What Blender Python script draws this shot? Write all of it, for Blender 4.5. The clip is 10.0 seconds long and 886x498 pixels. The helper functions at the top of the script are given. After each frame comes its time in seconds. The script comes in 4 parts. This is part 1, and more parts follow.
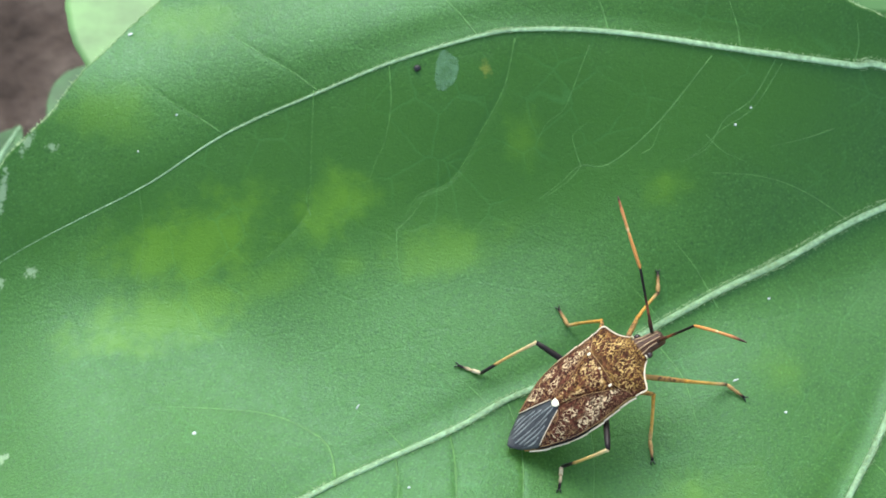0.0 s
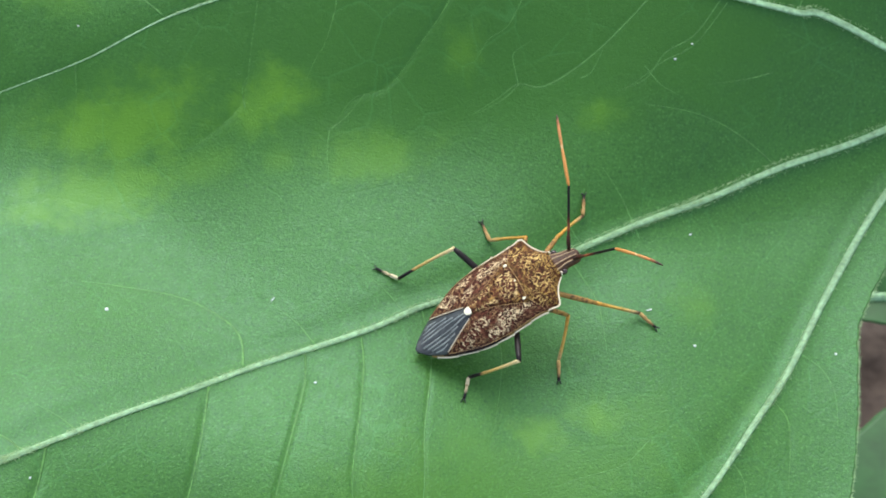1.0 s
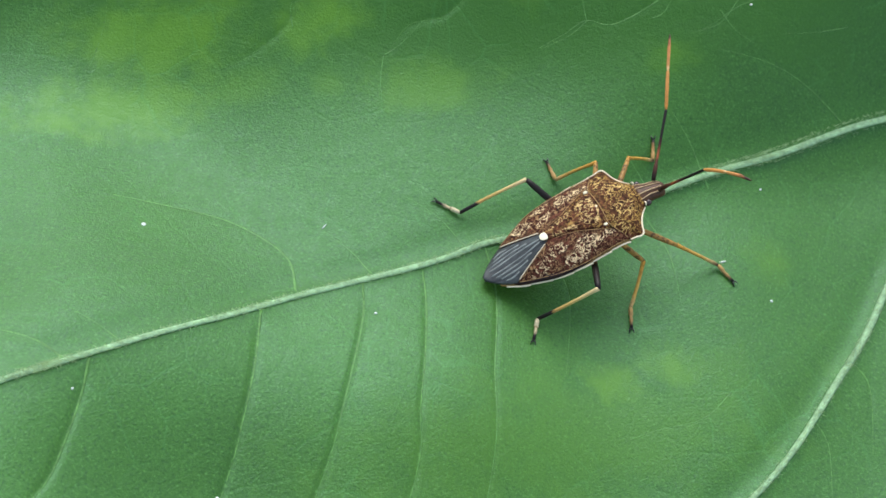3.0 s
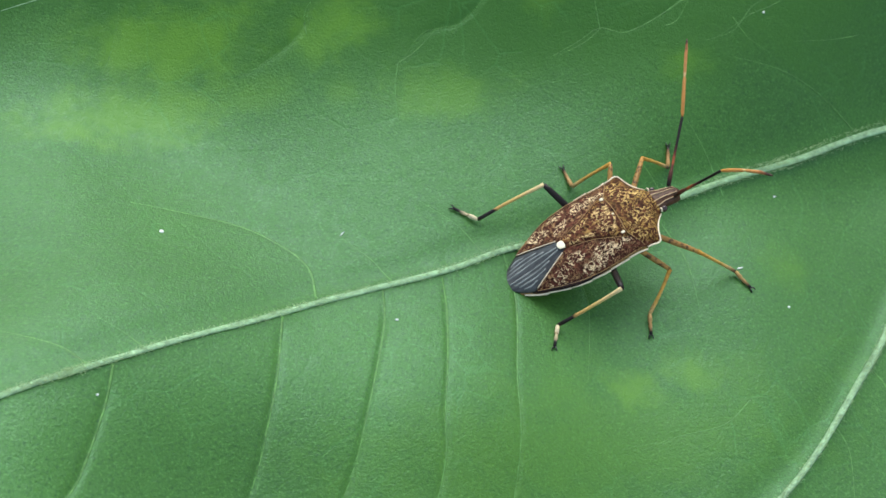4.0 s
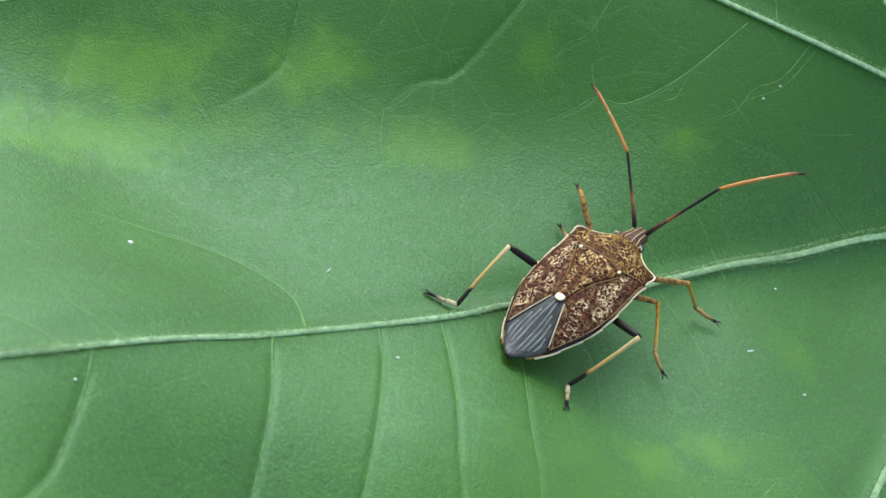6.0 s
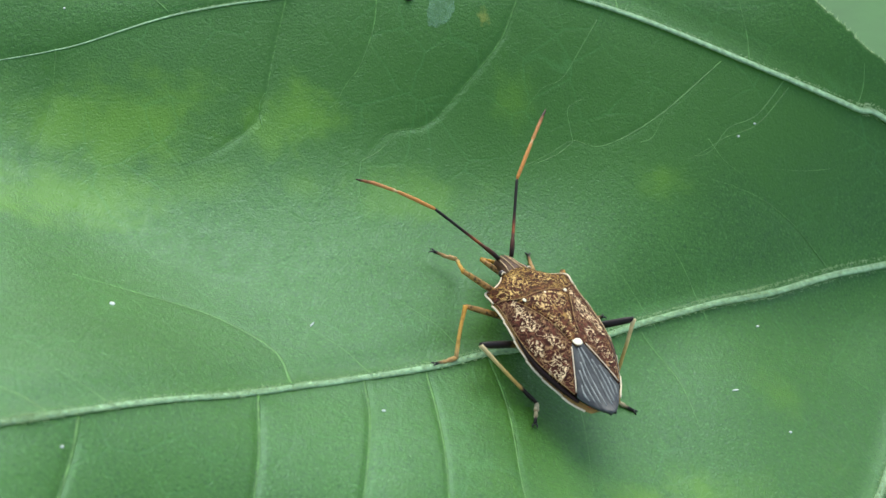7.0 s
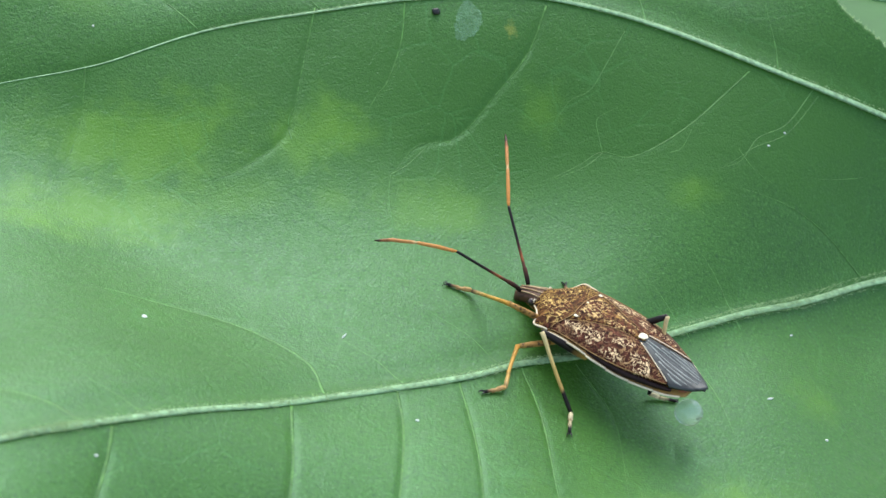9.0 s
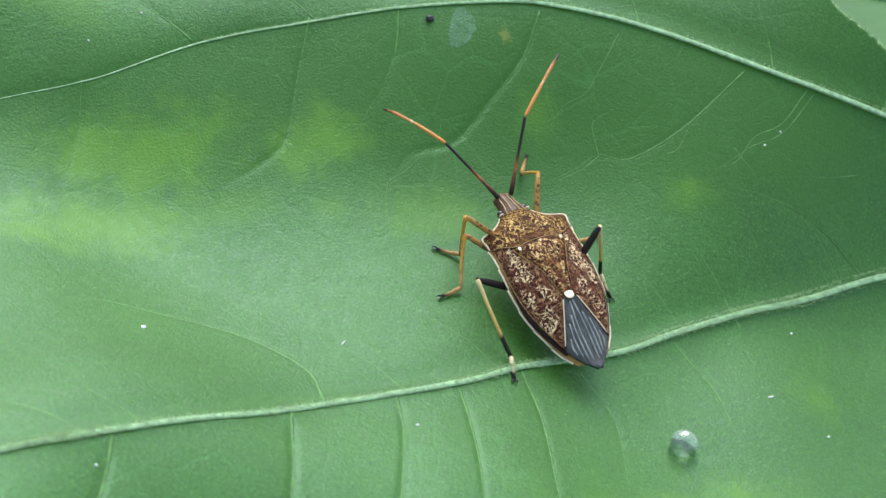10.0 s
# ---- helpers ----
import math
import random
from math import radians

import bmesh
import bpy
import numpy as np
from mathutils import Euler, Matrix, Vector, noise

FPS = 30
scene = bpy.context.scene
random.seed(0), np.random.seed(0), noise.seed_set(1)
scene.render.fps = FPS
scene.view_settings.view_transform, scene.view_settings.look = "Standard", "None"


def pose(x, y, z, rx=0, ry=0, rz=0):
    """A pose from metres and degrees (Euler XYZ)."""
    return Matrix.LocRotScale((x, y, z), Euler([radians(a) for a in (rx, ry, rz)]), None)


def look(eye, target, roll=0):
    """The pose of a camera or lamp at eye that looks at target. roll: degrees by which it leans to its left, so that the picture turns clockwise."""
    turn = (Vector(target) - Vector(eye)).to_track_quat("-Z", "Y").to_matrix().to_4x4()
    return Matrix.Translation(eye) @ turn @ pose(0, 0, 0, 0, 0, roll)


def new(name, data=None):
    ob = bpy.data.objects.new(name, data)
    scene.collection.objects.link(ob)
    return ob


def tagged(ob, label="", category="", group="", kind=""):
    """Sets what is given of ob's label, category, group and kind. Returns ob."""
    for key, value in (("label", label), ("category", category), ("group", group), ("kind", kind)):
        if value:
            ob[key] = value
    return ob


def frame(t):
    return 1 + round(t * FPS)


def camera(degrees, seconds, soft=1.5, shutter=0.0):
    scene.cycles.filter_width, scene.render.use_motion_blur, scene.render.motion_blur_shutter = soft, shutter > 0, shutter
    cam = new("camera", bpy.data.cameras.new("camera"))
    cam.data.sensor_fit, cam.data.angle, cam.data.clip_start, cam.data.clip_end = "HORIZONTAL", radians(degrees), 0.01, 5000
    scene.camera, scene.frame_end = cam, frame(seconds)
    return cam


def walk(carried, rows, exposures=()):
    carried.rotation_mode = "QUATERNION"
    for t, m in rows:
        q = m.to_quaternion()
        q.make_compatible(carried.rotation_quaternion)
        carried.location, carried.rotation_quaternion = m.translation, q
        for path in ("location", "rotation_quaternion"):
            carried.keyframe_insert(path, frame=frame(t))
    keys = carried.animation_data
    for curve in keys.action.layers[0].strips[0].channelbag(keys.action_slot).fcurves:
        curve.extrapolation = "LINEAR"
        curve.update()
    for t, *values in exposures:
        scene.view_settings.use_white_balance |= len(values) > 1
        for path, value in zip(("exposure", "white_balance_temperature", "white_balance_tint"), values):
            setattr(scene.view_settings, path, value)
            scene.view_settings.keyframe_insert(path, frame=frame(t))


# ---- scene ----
CM = 0.01  # everything below is laid out in centimetres and built in metres

# ---- camera ----
cam = camera(27.62, 10.0, soft=1.5)
PATH = [
    (0, (2.633, -9.293, 17.880), (1.582, 2.631, 0.267), -16.41),
    (0.5, (2.925, -9.203, 18.045), (1.719, 2.021, 0.124), -14.57),
    (1, (2.724, -9.857, 17.581), (2.281, 1.371, -0.022), -8.41),
    (1.5, (1.299, -10.643, 16.248), (2.070, 0.762, -0.084), -1.09),
    (2, (0.097, -10.773, 15.317), (1.600, 0.474, -0.009), 2.86),
    (2.5, (-0.166, -10.965, 14.945), (1.307, 0.303, 0.047), 3.15),
    (2.7, (-0.145, -10.425, 15.167), (1.415, 0.544, 0.028), 3.42),
    (4, (-0.893, -10.506, 14.863), (1.327, 0.640, 0.045), 5.26),
    (4.5, (-1.157, -10.582, 14.482), (1.414, 0.630, 0.031), 6.51),
    (5, (-1.808, -10.746, 13.107), (1.420, 0.982, 0.052), 10.32),
    (5.2, (-1.672, -10.664, 12.985), (1.532, 1.259, 0.063), 10.66),
    (6.3, (-3.407, -11.258, 10.492), (1.492, 1.376, 0.079), 15.38),
    (6.5, (-3.269, -11.299, 10.567), (1.579, 1.528, 0.084), 14.54),
    (6.8, (-3.170, -11.079, 10.768), (1.813, 1.830, 0.091), 14.77),
    (7, (-3.160, -10.959, 11.006), (1.784, 1.955, 0.109), 13.60),
    (7.5, (-3.395, -10.410, 11.359), (1.447, 2.375, 0.211), 12.56),
    (8, (-3.387, -11.003, 10.617), (1.344, 1.988, 0.156), 13.04),
    (8.5, (-3.702, -11.176, 10.288), (0.991, 1.630, 0.146), 13.60),
    (9, (-3.193, -11.081, 10.777), (1.490, 2.081, 0.154), 11.99),
    (9.5, (-3.357, -11.152, 10.570), (1.369, 2.008, 0.156), 11.61),
    (10, (-3.082, -11.203, 10.767), (1.525, 2.156, 0.162), 10.40),
]
cam.data.dof.use_dof, cam.data.dof.focus_distance, cam.data.dof.aperture_fstop = True, 0.175, 85.0
walk(cam, [(t, look([v * CM for v in eye], [v * CM for v in aim], roll)) for t, eye, aim, roll in PATH],
     exposures=((0, 1.26, 6450, 7), (2, 0.99, 6450, 6), (5, 0.93, 6450, 5), (6.5, 0.92, 6500, 4), (7.5, 1.04, 6500, 5), (10, 1.14, 6450, 6)))

# ---- light: open shade under a bright hazy sky ----
SUN_FROM = Vector((0.08, 0.66, 0.77)).normalized()
world = bpy.data.worlds.new("sky")
scene.world = world
world.use_nodes = True
wn = world.node_tree
sky = wn.nodes.new("ShaderNodeTexSky")
sky.sky_type, sky.sun_disc = "NISHITA", False
sky.sun_elevation = math.asin(SUN_FROM.z)
sky.sun_rotation = math.atan2(SUN_FROM.x, SUN_FROM.y)
sky.air_density, sky.dust_density, sky.ozone_density = 1.0, 1.7, 1.0
haze = wn.nodes.new("ShaderNodeHueSaturation")
haze.inputs["Saturation"].default_value = 0.75
wn.links.new(sky.outputs["Color"], haze.inputs["Color"])
wn.links.new(haze.outputs["Color"], wn.nodes["Background"].inputs["Color"])
wn.nodes["Background"].inputs["Strength"].default_value = 0.155
sun_data = bpy.data.lights.new("sun", "SUN")
sun_data.energy, sun_data.angle, sun_data.color = 1.12, radians(48), (1.0, 0.99, 0.965)
sun = new("sun", sun_data)
sun.matrix_world = look(SUN_FROM * 2, (0, 0, 0))


# ---- materials ----
class Mat:
    """A node material with short calls for its common nodes."""

    def __init__(self, name, rough=0.5, spec=0.5):
        self.m = bpy.data.materials.new(name)
        self.m.use_nodes = True
        self.t = self.m.node_tree
        self.b = self.t.nodes["Principled BSDF"]
        self.b.inputs["Roughness"].default_value = rough
        self.b.inputs["Specular IOR Level"].default_value = spec
        self.co = self.t.nodes.new("ShaderNodeTexCoord").outputs["Object"]

    def put(self, sock, v):
        if isinstance(v, bpy.types.NodeSocket):
            self.t.links.new(v, sock)
        else:
            sock.default_value = v

    def noise(self, scale, detail=3.0, rough=0.5, distort=0.0, vec=None):
        n = self.t.nodes.new("ShaderNodeTexNoise")
        for k, v in (("Scale", scale), ("Detail", detail), ("Roughness", rough), ("Distortion", distort)):
            n.inputs[k].default_value = v
        self.t.links.new(vec or self.co, n.inputs["Vector"])
        return n.outputs["Fac"]

    def cells(self, scale, feature="F1", vec=None):
        n = self.t.nodes.new("ShaderNodeTexVoronoi")
        n.feature = feature
        n.inputs["Scale"].default_value = scale
        self.t.links.new(vec or self.co, n.inputs["Vector"])
        return n.outputs["Distance"]

    def ramp(self, fac, *stops):
        n = self.t.nodes.new("ShaderNodeValToRGB")
        while len(n.color_ramp.elements) < len(stops):
            n.color_ramp.elements.new(0.5)
        for e, (p, c) in zip(n.color_ramp.elements, stops):
            e.position = p
            e.color = (*c, 1) if isinstance(c, tuple) else (c, c, c, 1)
        self.put(n.inputs["Fac"], fac)
        return n.outputs["Color"]

    def span(self, v, a, b, c=0.0, d=1.0):
        n = self.t.nodes.new("ShaderNodeMapRange")
        n.interpolation_type = "SMOOTHSTEP"
        self.put(n.inputs["Value"], v)
        for k, x in (("From Min", a), ("From Max", b), ("To Min", c), ("To Max", d)):
            n.inputs[k].default_value = x
        return n.outputs["Result"]

    def math(self, op, a, b=0.0):
        n = self.t.nodes.new("ShaderNodeMath")
        n.operation = op
        self.put(n.inputs[0], a)
        self.put(n.inputs[1], b)
        return n.outputs[0]

    def mix(self, fac, a, b):
        n = self.t.nodes.new("ShaderNodeMix")
        n.data_type = "RGBA"
        self.put(n.inputs[0], fac)
        self.put(n.inputs[6], (*a, 1) if isinstance(a, tuple) else a)
        self.put(n.inputs[7], (*b, 1) if isinstance(b, tuple) else b)
        return n.outputs[2]

    def near(self, x, y, rx, ry, turn=0.0):
        """Distance from a place of the plan in units of an ellipse's half axes."""
        n = self.t.nodes.new("ShaderNodeMapping")
        n.vector_type = "TEXTURE"
        n.inputs["Location"].default_value = (x * CM, y * CM, 0)
        n.inputs["Rotation"].default_value = (0, 0, radians(turn))
        n.inputs["Scale"].default_value = (rx * CM, ry * CM, 10.0)
        self.t.links.new(self.co, n.inputs["Vector"])
        v = self.t.nodes.new("ShaderNodeVectorMath")
        v.operation = "LENGTH"
        self.t.links.new(n.outputs["Vector"], v.inputs[0])
        return v.outputs["Value"]

    def axis(self, i):
        n = self.t.nodes.new("ShaderNodeSeparateXYZ")
        self.t.links.new(self.co, n.inputs[0])
        return n.outputs[i]

    def base(self, c):
        self.put(self.b.inputs["Base Color"], (*c, 1) if isinstance(c, tuple) else c)
        return self

    def bump(self, *layers):
        """Layers of (height, strength, depth in metres)."""
        last = None
        for h, s, d in layers:
            n = self.t.nodes.new("ShaderNodeBump")
            n.inputs["Strength"].default_value = s
            n.inputs["Distance"].default_value = d
            self.put(n.inputs["Height"], h)
            if last:
                self.t.links.new(last, n.inputs["Normal"])
            last = n.outputs["Normal"]
        self.t.links.new(last, self.b.inputs["Normal"])
        return self


def leaf_green():
    m = Mat("leaf blade", 0.5, 0.55)
    m.b.inputs["Specular Tint"].default_value = (0.56, 1.0, 0.85, 1)
    big = m.noise(55, 3, 0.55)
    fine = m.noise(900, 4, 0.6)
    col = m.ramp(big, (0.3, (0.037, 0.105, 0.006)), (0.7, (0.051, 0.142, 0.011)))
    col = m.mix(m.span(fine, 0.35, 0.75, 0.0, 0.35), col, (0.056, 0.164, 0.018))
    speckle = m.noise(3400, 2, 0.6)
    col = m.mix(m.span(speckle, 0.54, 0.72, 0.0, 0.6), col, (0.095, 0.245, 0.045))
    col = m.mix(m.span(speckle, 0.46, 0.30, 0.0, 0.6), col, (0.019, 0.060, 0.004))
    # a broad zone of yellower green between the midrib and the upper rib, deepened to paint in the slope's shade
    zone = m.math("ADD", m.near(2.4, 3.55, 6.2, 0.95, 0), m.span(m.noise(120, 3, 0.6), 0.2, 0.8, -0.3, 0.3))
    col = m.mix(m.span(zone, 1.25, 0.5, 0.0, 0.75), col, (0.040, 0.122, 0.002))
    # yellowed patches, soft and mottled
    patch = None
    for x, y, rx, ry, turn, much in (
            (2.5, -1.6, 3.0, 0.9, 15, 0.3),
            (-1.35, 3.29, 1.20, 0.50, 4, 0.9), (-1.75, 2.50, 1.30, 0.50, 8, 0.85), (0.42, 3.34, 0.58, 0.36, 2, 0.9), (-0.53, 2.67, 0.49, 0.27, -3, 0.45),
            (1.57, 2.60, 0.85, 0.36, 5, 0.6), (2.79, 3.61, 0.27, 0.30, -1, 0.5), (4.30, 2.79, 0.29, 0.21, 2, 0.6), (0.52, 2.67, 0.23, 0.19, 3, 0.4),
            (3.12, -0.95, 0.42, 0.30, 3, 0.75), (3.77, -0.77, 0.40, 0.30, -1, 0.75), (5.11, 0.56, 0.33, 0.29, 12, 0.4), (-0.97, 5.95, 0.92, 0.45, -21, 0.5),
            (-2.04, 4.90, 0.61, 0.44, -9, 0.5), (-2.35, 6.08, 0.40, 0.35, -3, 0.5)):
        w = m.math("ADD", m.near(x, y, rx, ry, turn), m.span(m.noise(260, 4, 0.65), 0.2, 0.8, -0.45, 0.45))
        w = m.span(w, 1.3, 0.1, 0.0, much)
        patch = w if patch is None else m.math("MAXIMUM", patch, w)
    col = m.mix(patch, col, (0.098, 0.225, 0.004))
    # dry, bleached grazing marks near the tip's margin
    scab = None
    for x, y, rx, ry, turn in ((-3.48, 4.22, 0.24, 0.06, 62), (-3.05, 4.63, 0.16, 0.05, 40), (-3.33, 3.33, 0.09, 0.07, 0),
                               (-3.71, 0.86, 0.10, 0.06, 0), (-3.75, 3.33, 0.07, 0.07, 0), (-2.77, 4.54, 0.07, 0.05, 0)):
        w = m.math("ADD", m.near(x, y, rx, ry, turn), m.span(m.noise(1500, 3, 0.7), 0.25, 0.75, -0.6, 0.6))
        w = m.span(w, 1.1, 0.5, 0.0, 0.6)
        scab = w if scab is None else m.math("MAXIMUM", scab, w)
    col = m.mix(scab, col, (0.36, 0.48, 0.27))
    col = m.mix(m.span(m.math("ADD", m.near(2.53, 4.34, 0.07, 0.09), m.span(m.noise(1500, 3, 0.7), 0.25, 0.75, -0.4, 0.4)), 1.1, 0.3, 0.0, 0.6), col, (0.24, 0.26, 0.03))
    # minor net of veins
    warp = m.t.nodes.new("ShaderNodeTexNoise")
    warp.inputs["Scale"].default_value = 300
    m.t.links.new(m.co, warp.inputs["Vector"])
    add = m.t.nodes.new("ShaderNodeVectorMath")
    add.operation = "MULTIPLY_ADD"
    m.t.links.new(warp.outputs["Color"], add.inputs[0])
    add.inputs[1].default_value = (0.0011, 0.0011, 0.0011)
    m.t.links.new(m.co, add.inputs[2])
    net = m.cells(175, "DISTANCE_TO_EDGE", add.outputs[0])
    line = m.span(net, 0.0, 0.028, 1.0, 0.0)
    col = m.mix(m.math("MULTIPLY", line, m.span(m.noise(90, 2), 0.45, 0.65, 0.0, 0.20)), col, (0.09, 0.27, 0.065))
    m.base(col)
    m.put(m.b.inputs["Roughness"], m.span(fine, 0.3, 0.7, 0.37, 0.52))
    m.bump((m.cells(3200), 0.36, 0.00007), (m.noise(5600, 3, 0.65), 0.75, 0.00007), (m.noise(450, 2, 0.5), 0.08, 0.0003), (m.span(net, 0, 0.06), 0.12, 0.0001))
    return m.m


def plain(name, colour, rough=0.5, spec=0.5, grain=1500, vary=0.25, relief=0.00004):
    m = Mat(name, rough, spec)
    dark = tuple(c * (1 - vary) for c in colour)
    light = tuple(min(1, c * (1 + vary)) for c in colour)
    n = m.noise(grain, 3, 0.6)
    m.base(m.ramp(n, (0.3, dark), (0.7, light)))
    m.bump((n, 0.5, relief))
    return m.m


def mottled(name, ground, mark, glint, scale, least, clusters):
    """Purple-brown shell with dark grain and worm-like cream flecks, thickest in clusters (x, y, half axes, turn)."""
    m = Mat(name, 0.62, 0.08)
    grain = m.noise(scale * 1.5, 3, 0.7)
    broad = m.noise(260, 3, 0.6)
    col = m.ramp(grain, (0.34, tuple(c * 0.18 for c in ground)), (0.52, ground), (0.68, tuple(c * 2.2 for c in ground)))
    col = m.mix(m.span(broad, 0.45, 0.65, 0.0, 0.45), col, tuple(c * 0.45 for c in ground))
    worm = m.noise(scale, 2, 0.55, 1.2)
    line = m.span(m.math("ABSOLUTE", m.math("SUBTRACT", worm, 0.5)), 0.036, 0.016)
    isle = m.span(m.noise(scale * 1.25, 1.5, 0.5, 0.6), 0.63, 0.68)
    fleck = m.math("MAXIMUM", line, isle)
    thick = None
    for x, y, rx, ry, turn in clusters:
        for s in (1, -1):
            w = m.math("ADD", m.near(x, s * y, rx, ry, s * turn), m.span(m.noise(700, 3, 0.6), 0.25, 0.75, -0.55, 0.55))
            w = m.span(w, 1.15, 0.65)
            thick = w if thick is None else m.math("MAXIMUM", thick, w)
    some = m.span(m.noise(480, 2, 0.5), 0.40, 0.56, 0.25 * least, least)
    col = m.mix(m.math("MULTIPLY", fleck, some), col, mark)
    if thick is not None:
        col = m.mix(m.math("MULTIPLY", fleck, thick), col, glint)
    pit = m.span(m.cells(scale * 1.8), 0.10, 0.30)
    col = m.mix(m.math("MULTIPLY", m.math("SUBTRACT", 1.0, pit), 0.75), col, tuple(c * 0.2 for c in ground))
    m.base(col)
    m.bump((pit, 0.6, 0.00005), (fleck, 0.4, 0.00003), (grain, 0.4, 0.00004))
    return m.m


def smoky():
    """Wing tip: dark smoky film with paler streaks that run to its hind edge."""
    m = Mat("wing membrane", 0.42, 0.45)
    st = m.t.nodes.new("ShaderNodeMapping")
    st.inputs["Scale"].default_value = (0.22, 1.0, 1.0)
    m.t.links.new(m.co, st.inputs["Vector"])
    streak = m.noise(1500, 2, 0.5, 0.8, st.outputs["Vector"])
    grain = m.noise(1800, 3, 0.6)
    col = m.ramp(streak, (0.36, (0.030, 0.031, 0.030)), (0.52, (0.056, 0.059, 0.056)), (0.68, (0.095, 0.10, 0.092)))
    m.base(m.mix(m.span(grain, 0.4, 0.7, 0.0, 0.35), col, (0.03, 0.028, 0.026)))
    m.bump((streak, 0.5, 0.00012), (grain, 0.3, 0.00003))
    return m.m


def banded(name, stops, length, grain=0.25, rough=0.4):
    """Colours that change along the part's own x axis, with a little grain."""
    m = Mat(name, rough, 0.22)
    x = m.math("DIVIDE", m.axis(0), length * CM)
    x = m.math("ADD", x, m.span(m.noise(1200, 2), 0.3, 0.7, -0.03, 0.03))
    col = m.ramp(x, *stops)
    speck = m.span(m.noise(2400, 3, 0.6), 0.49, 0.62, 0.0, grain)
    m.base(m.mix(speck, col, (0.03, 0.015, 0.01)))
    m.bump((m.noise(3000, 2), 0.4, 0.00003))
    return m.m


def water():
    m = Mat("water", 0.02, 0.5)
    m.b.inputs["Transmission Weight"].default_value = 0.86
    m.b.inputs["IOR"].default_value = 1.34
    m.b.inputs["Coat Weight"].default_value = 1.0
    m.base((0.86, 0.97, 0.86))
    m.bump((m.noise(1300, 2), 0.15, 0.0003))
    return m.m


def soil():
    m = Mat("soil", 0.9, 0.2)
    a, b = m.noise(28, 4, 0.6), m.noise(160, 4, 0.7)
    col = m.ramp(a, (0.35, (0.030, 0.020, 0.014)), (0.5, (0.065, 0.046, 0.034)), (0.65, (0.12, 0.092, 0.070)))
    m.base(m.mix(m.span(b, 0.4, 0.7, 0.0, 0.6), col, (0.07, 0.05, 0.035)))
    m.bump((a, 0.8, 0.01), (b, 0.8, 0.002))
    return m.m


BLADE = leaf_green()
VEIN = plain("leaf vein", (0.30, 0.47, 0.255), 0.65, 0.2, 1600, 0.35, 0.00018)
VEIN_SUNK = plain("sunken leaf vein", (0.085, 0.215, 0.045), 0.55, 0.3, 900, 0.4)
VEIN_FINE = plain("fine leaf vein", (0.090, 0.230, 0.050), 0.55, 0.4, 900, 0.35)
HAIR = plain("leaf hair", (0.36, 0.50, 0.24), 0.7, 0.1, 900, 0.15)
BACK_LEAF = plain("background leaf", (0.035, 0.12, 0.025), 0.5, 0.4, 120, 0.35, 0.0004)
SMOOTH_LEAF = plain("smooth leaf", (0.040, 0.135, 0.028), 0.55, 0.2, 110, 0.12, 0.0002)
PALE_LEAF = plain("pale young leaf", (0.115, 0.25, 0.065), 0.5, 0.5, 150, 0.25, 0.0003)
SOIL = soil()
CORIUM = mottled("wing case", (0.082, 0.026, 0.015), (0.42, 0.25, 0.11), (0.86, 0.64, 0.36), 1500, 0.75,
                 ((-0.02, 0.30, 0.17, 0.085, 10), (-0.55, 0.27, 0.17, 0.075, -22), (0.16, 0.31, 0.20, 0.05, -12), (-0.25, 0.36, 0.14, 0.05, 8), (-0.30, 0.20, 0.10, 0.05, 20)))
PRONOTUM = mottled("pronotum", (0.088, 0.033, 0.013), (0.50, 0.31, 0.08), (0.66, 0.44, 0.15), 1500, 0.75, ((0.46, 0.14, 0.13, 0.11, 0), (0.36, 0.30, 0.07, 0.12, 0)))
SCUTELLUM = mottled("scutellum", (0.084, 0.028, 0.014), (0.48, 0.28, 0.08), (0.70, 0.48, 0.20), 1500, 0.75, ((0.12, 0.06, 0.10, 0.13, 0), (-0.2, 0.06, 0.18, 0.03, 12)))
HEAD = banded("head", ((0.0, (0.085, 0.042, 0.022)), (1.0, (0.095, 0.045, 0.024))), 0.4, 0.5)
SEAM = plain("tan seam", (0.40, 0.24, 0.10), 0.55, 0.12, 1500, 0.4)
STRIPE = plain("head stripe", (0.52, 0.36, 0.20), 0.55, 0.15, 1500, 0.35)
CREAM = plain("cream edge", (0.86, 0.72, 0.50), 0.5, 0.2, 700, 0.15)
SPOT = plain("ivory spot", (0.95, 0.84, 0.58), 0.5, 0.2, 900, 0.05)
MEMBRANE = smoky()
WING_VEIN = plain("wing vein", (0.27, 0.28, 0.25), 0.5, 0.4, 900, 0.35)
VENTER = banded("belly", ((0.0, (0.42, 0.24, 0.07)), (0.6, (0.48, 0.30, 0.09)), (1.0, (0.36, 0.17, 0.05))), 1.0, 0.35)
FLANK = plain("dark flank", (0.022, 0.009, 0.008), 0.5, 0.2, 600, 0.4)
RUST = plain("rust red tail plate", (0.36, 0.10, 0.03), 0.4, 0.5, 600, 0.3)
EYE = plain("eye", (0.05, 0.03, 0.025), 0.18, 0.6, 2000, 0.3)
BLACK = plain("black claw", (0.012, 0.010, 0.010), 0.35, 0.5, 900, 0.3)
WATER = water()
WHITE_SPECK = plain("white speck", (0.72, 0.76, 0.68), 0.6, 0.3, 2000, 0.08)
DUNG = plain("black dropping", (0.02, 0.018, 0.018), 0.4, 0.5, 2500, 0.4)
SCALE_FILM = plain("pale film", (0.32, 0.55, 0.36), 0.30, 0.6, 1800, 0.5, 0.0001)
SCALE_FILM.node_tree.nodes["Principled BSDF"].inputs["Alpha"].default_value = 0.19


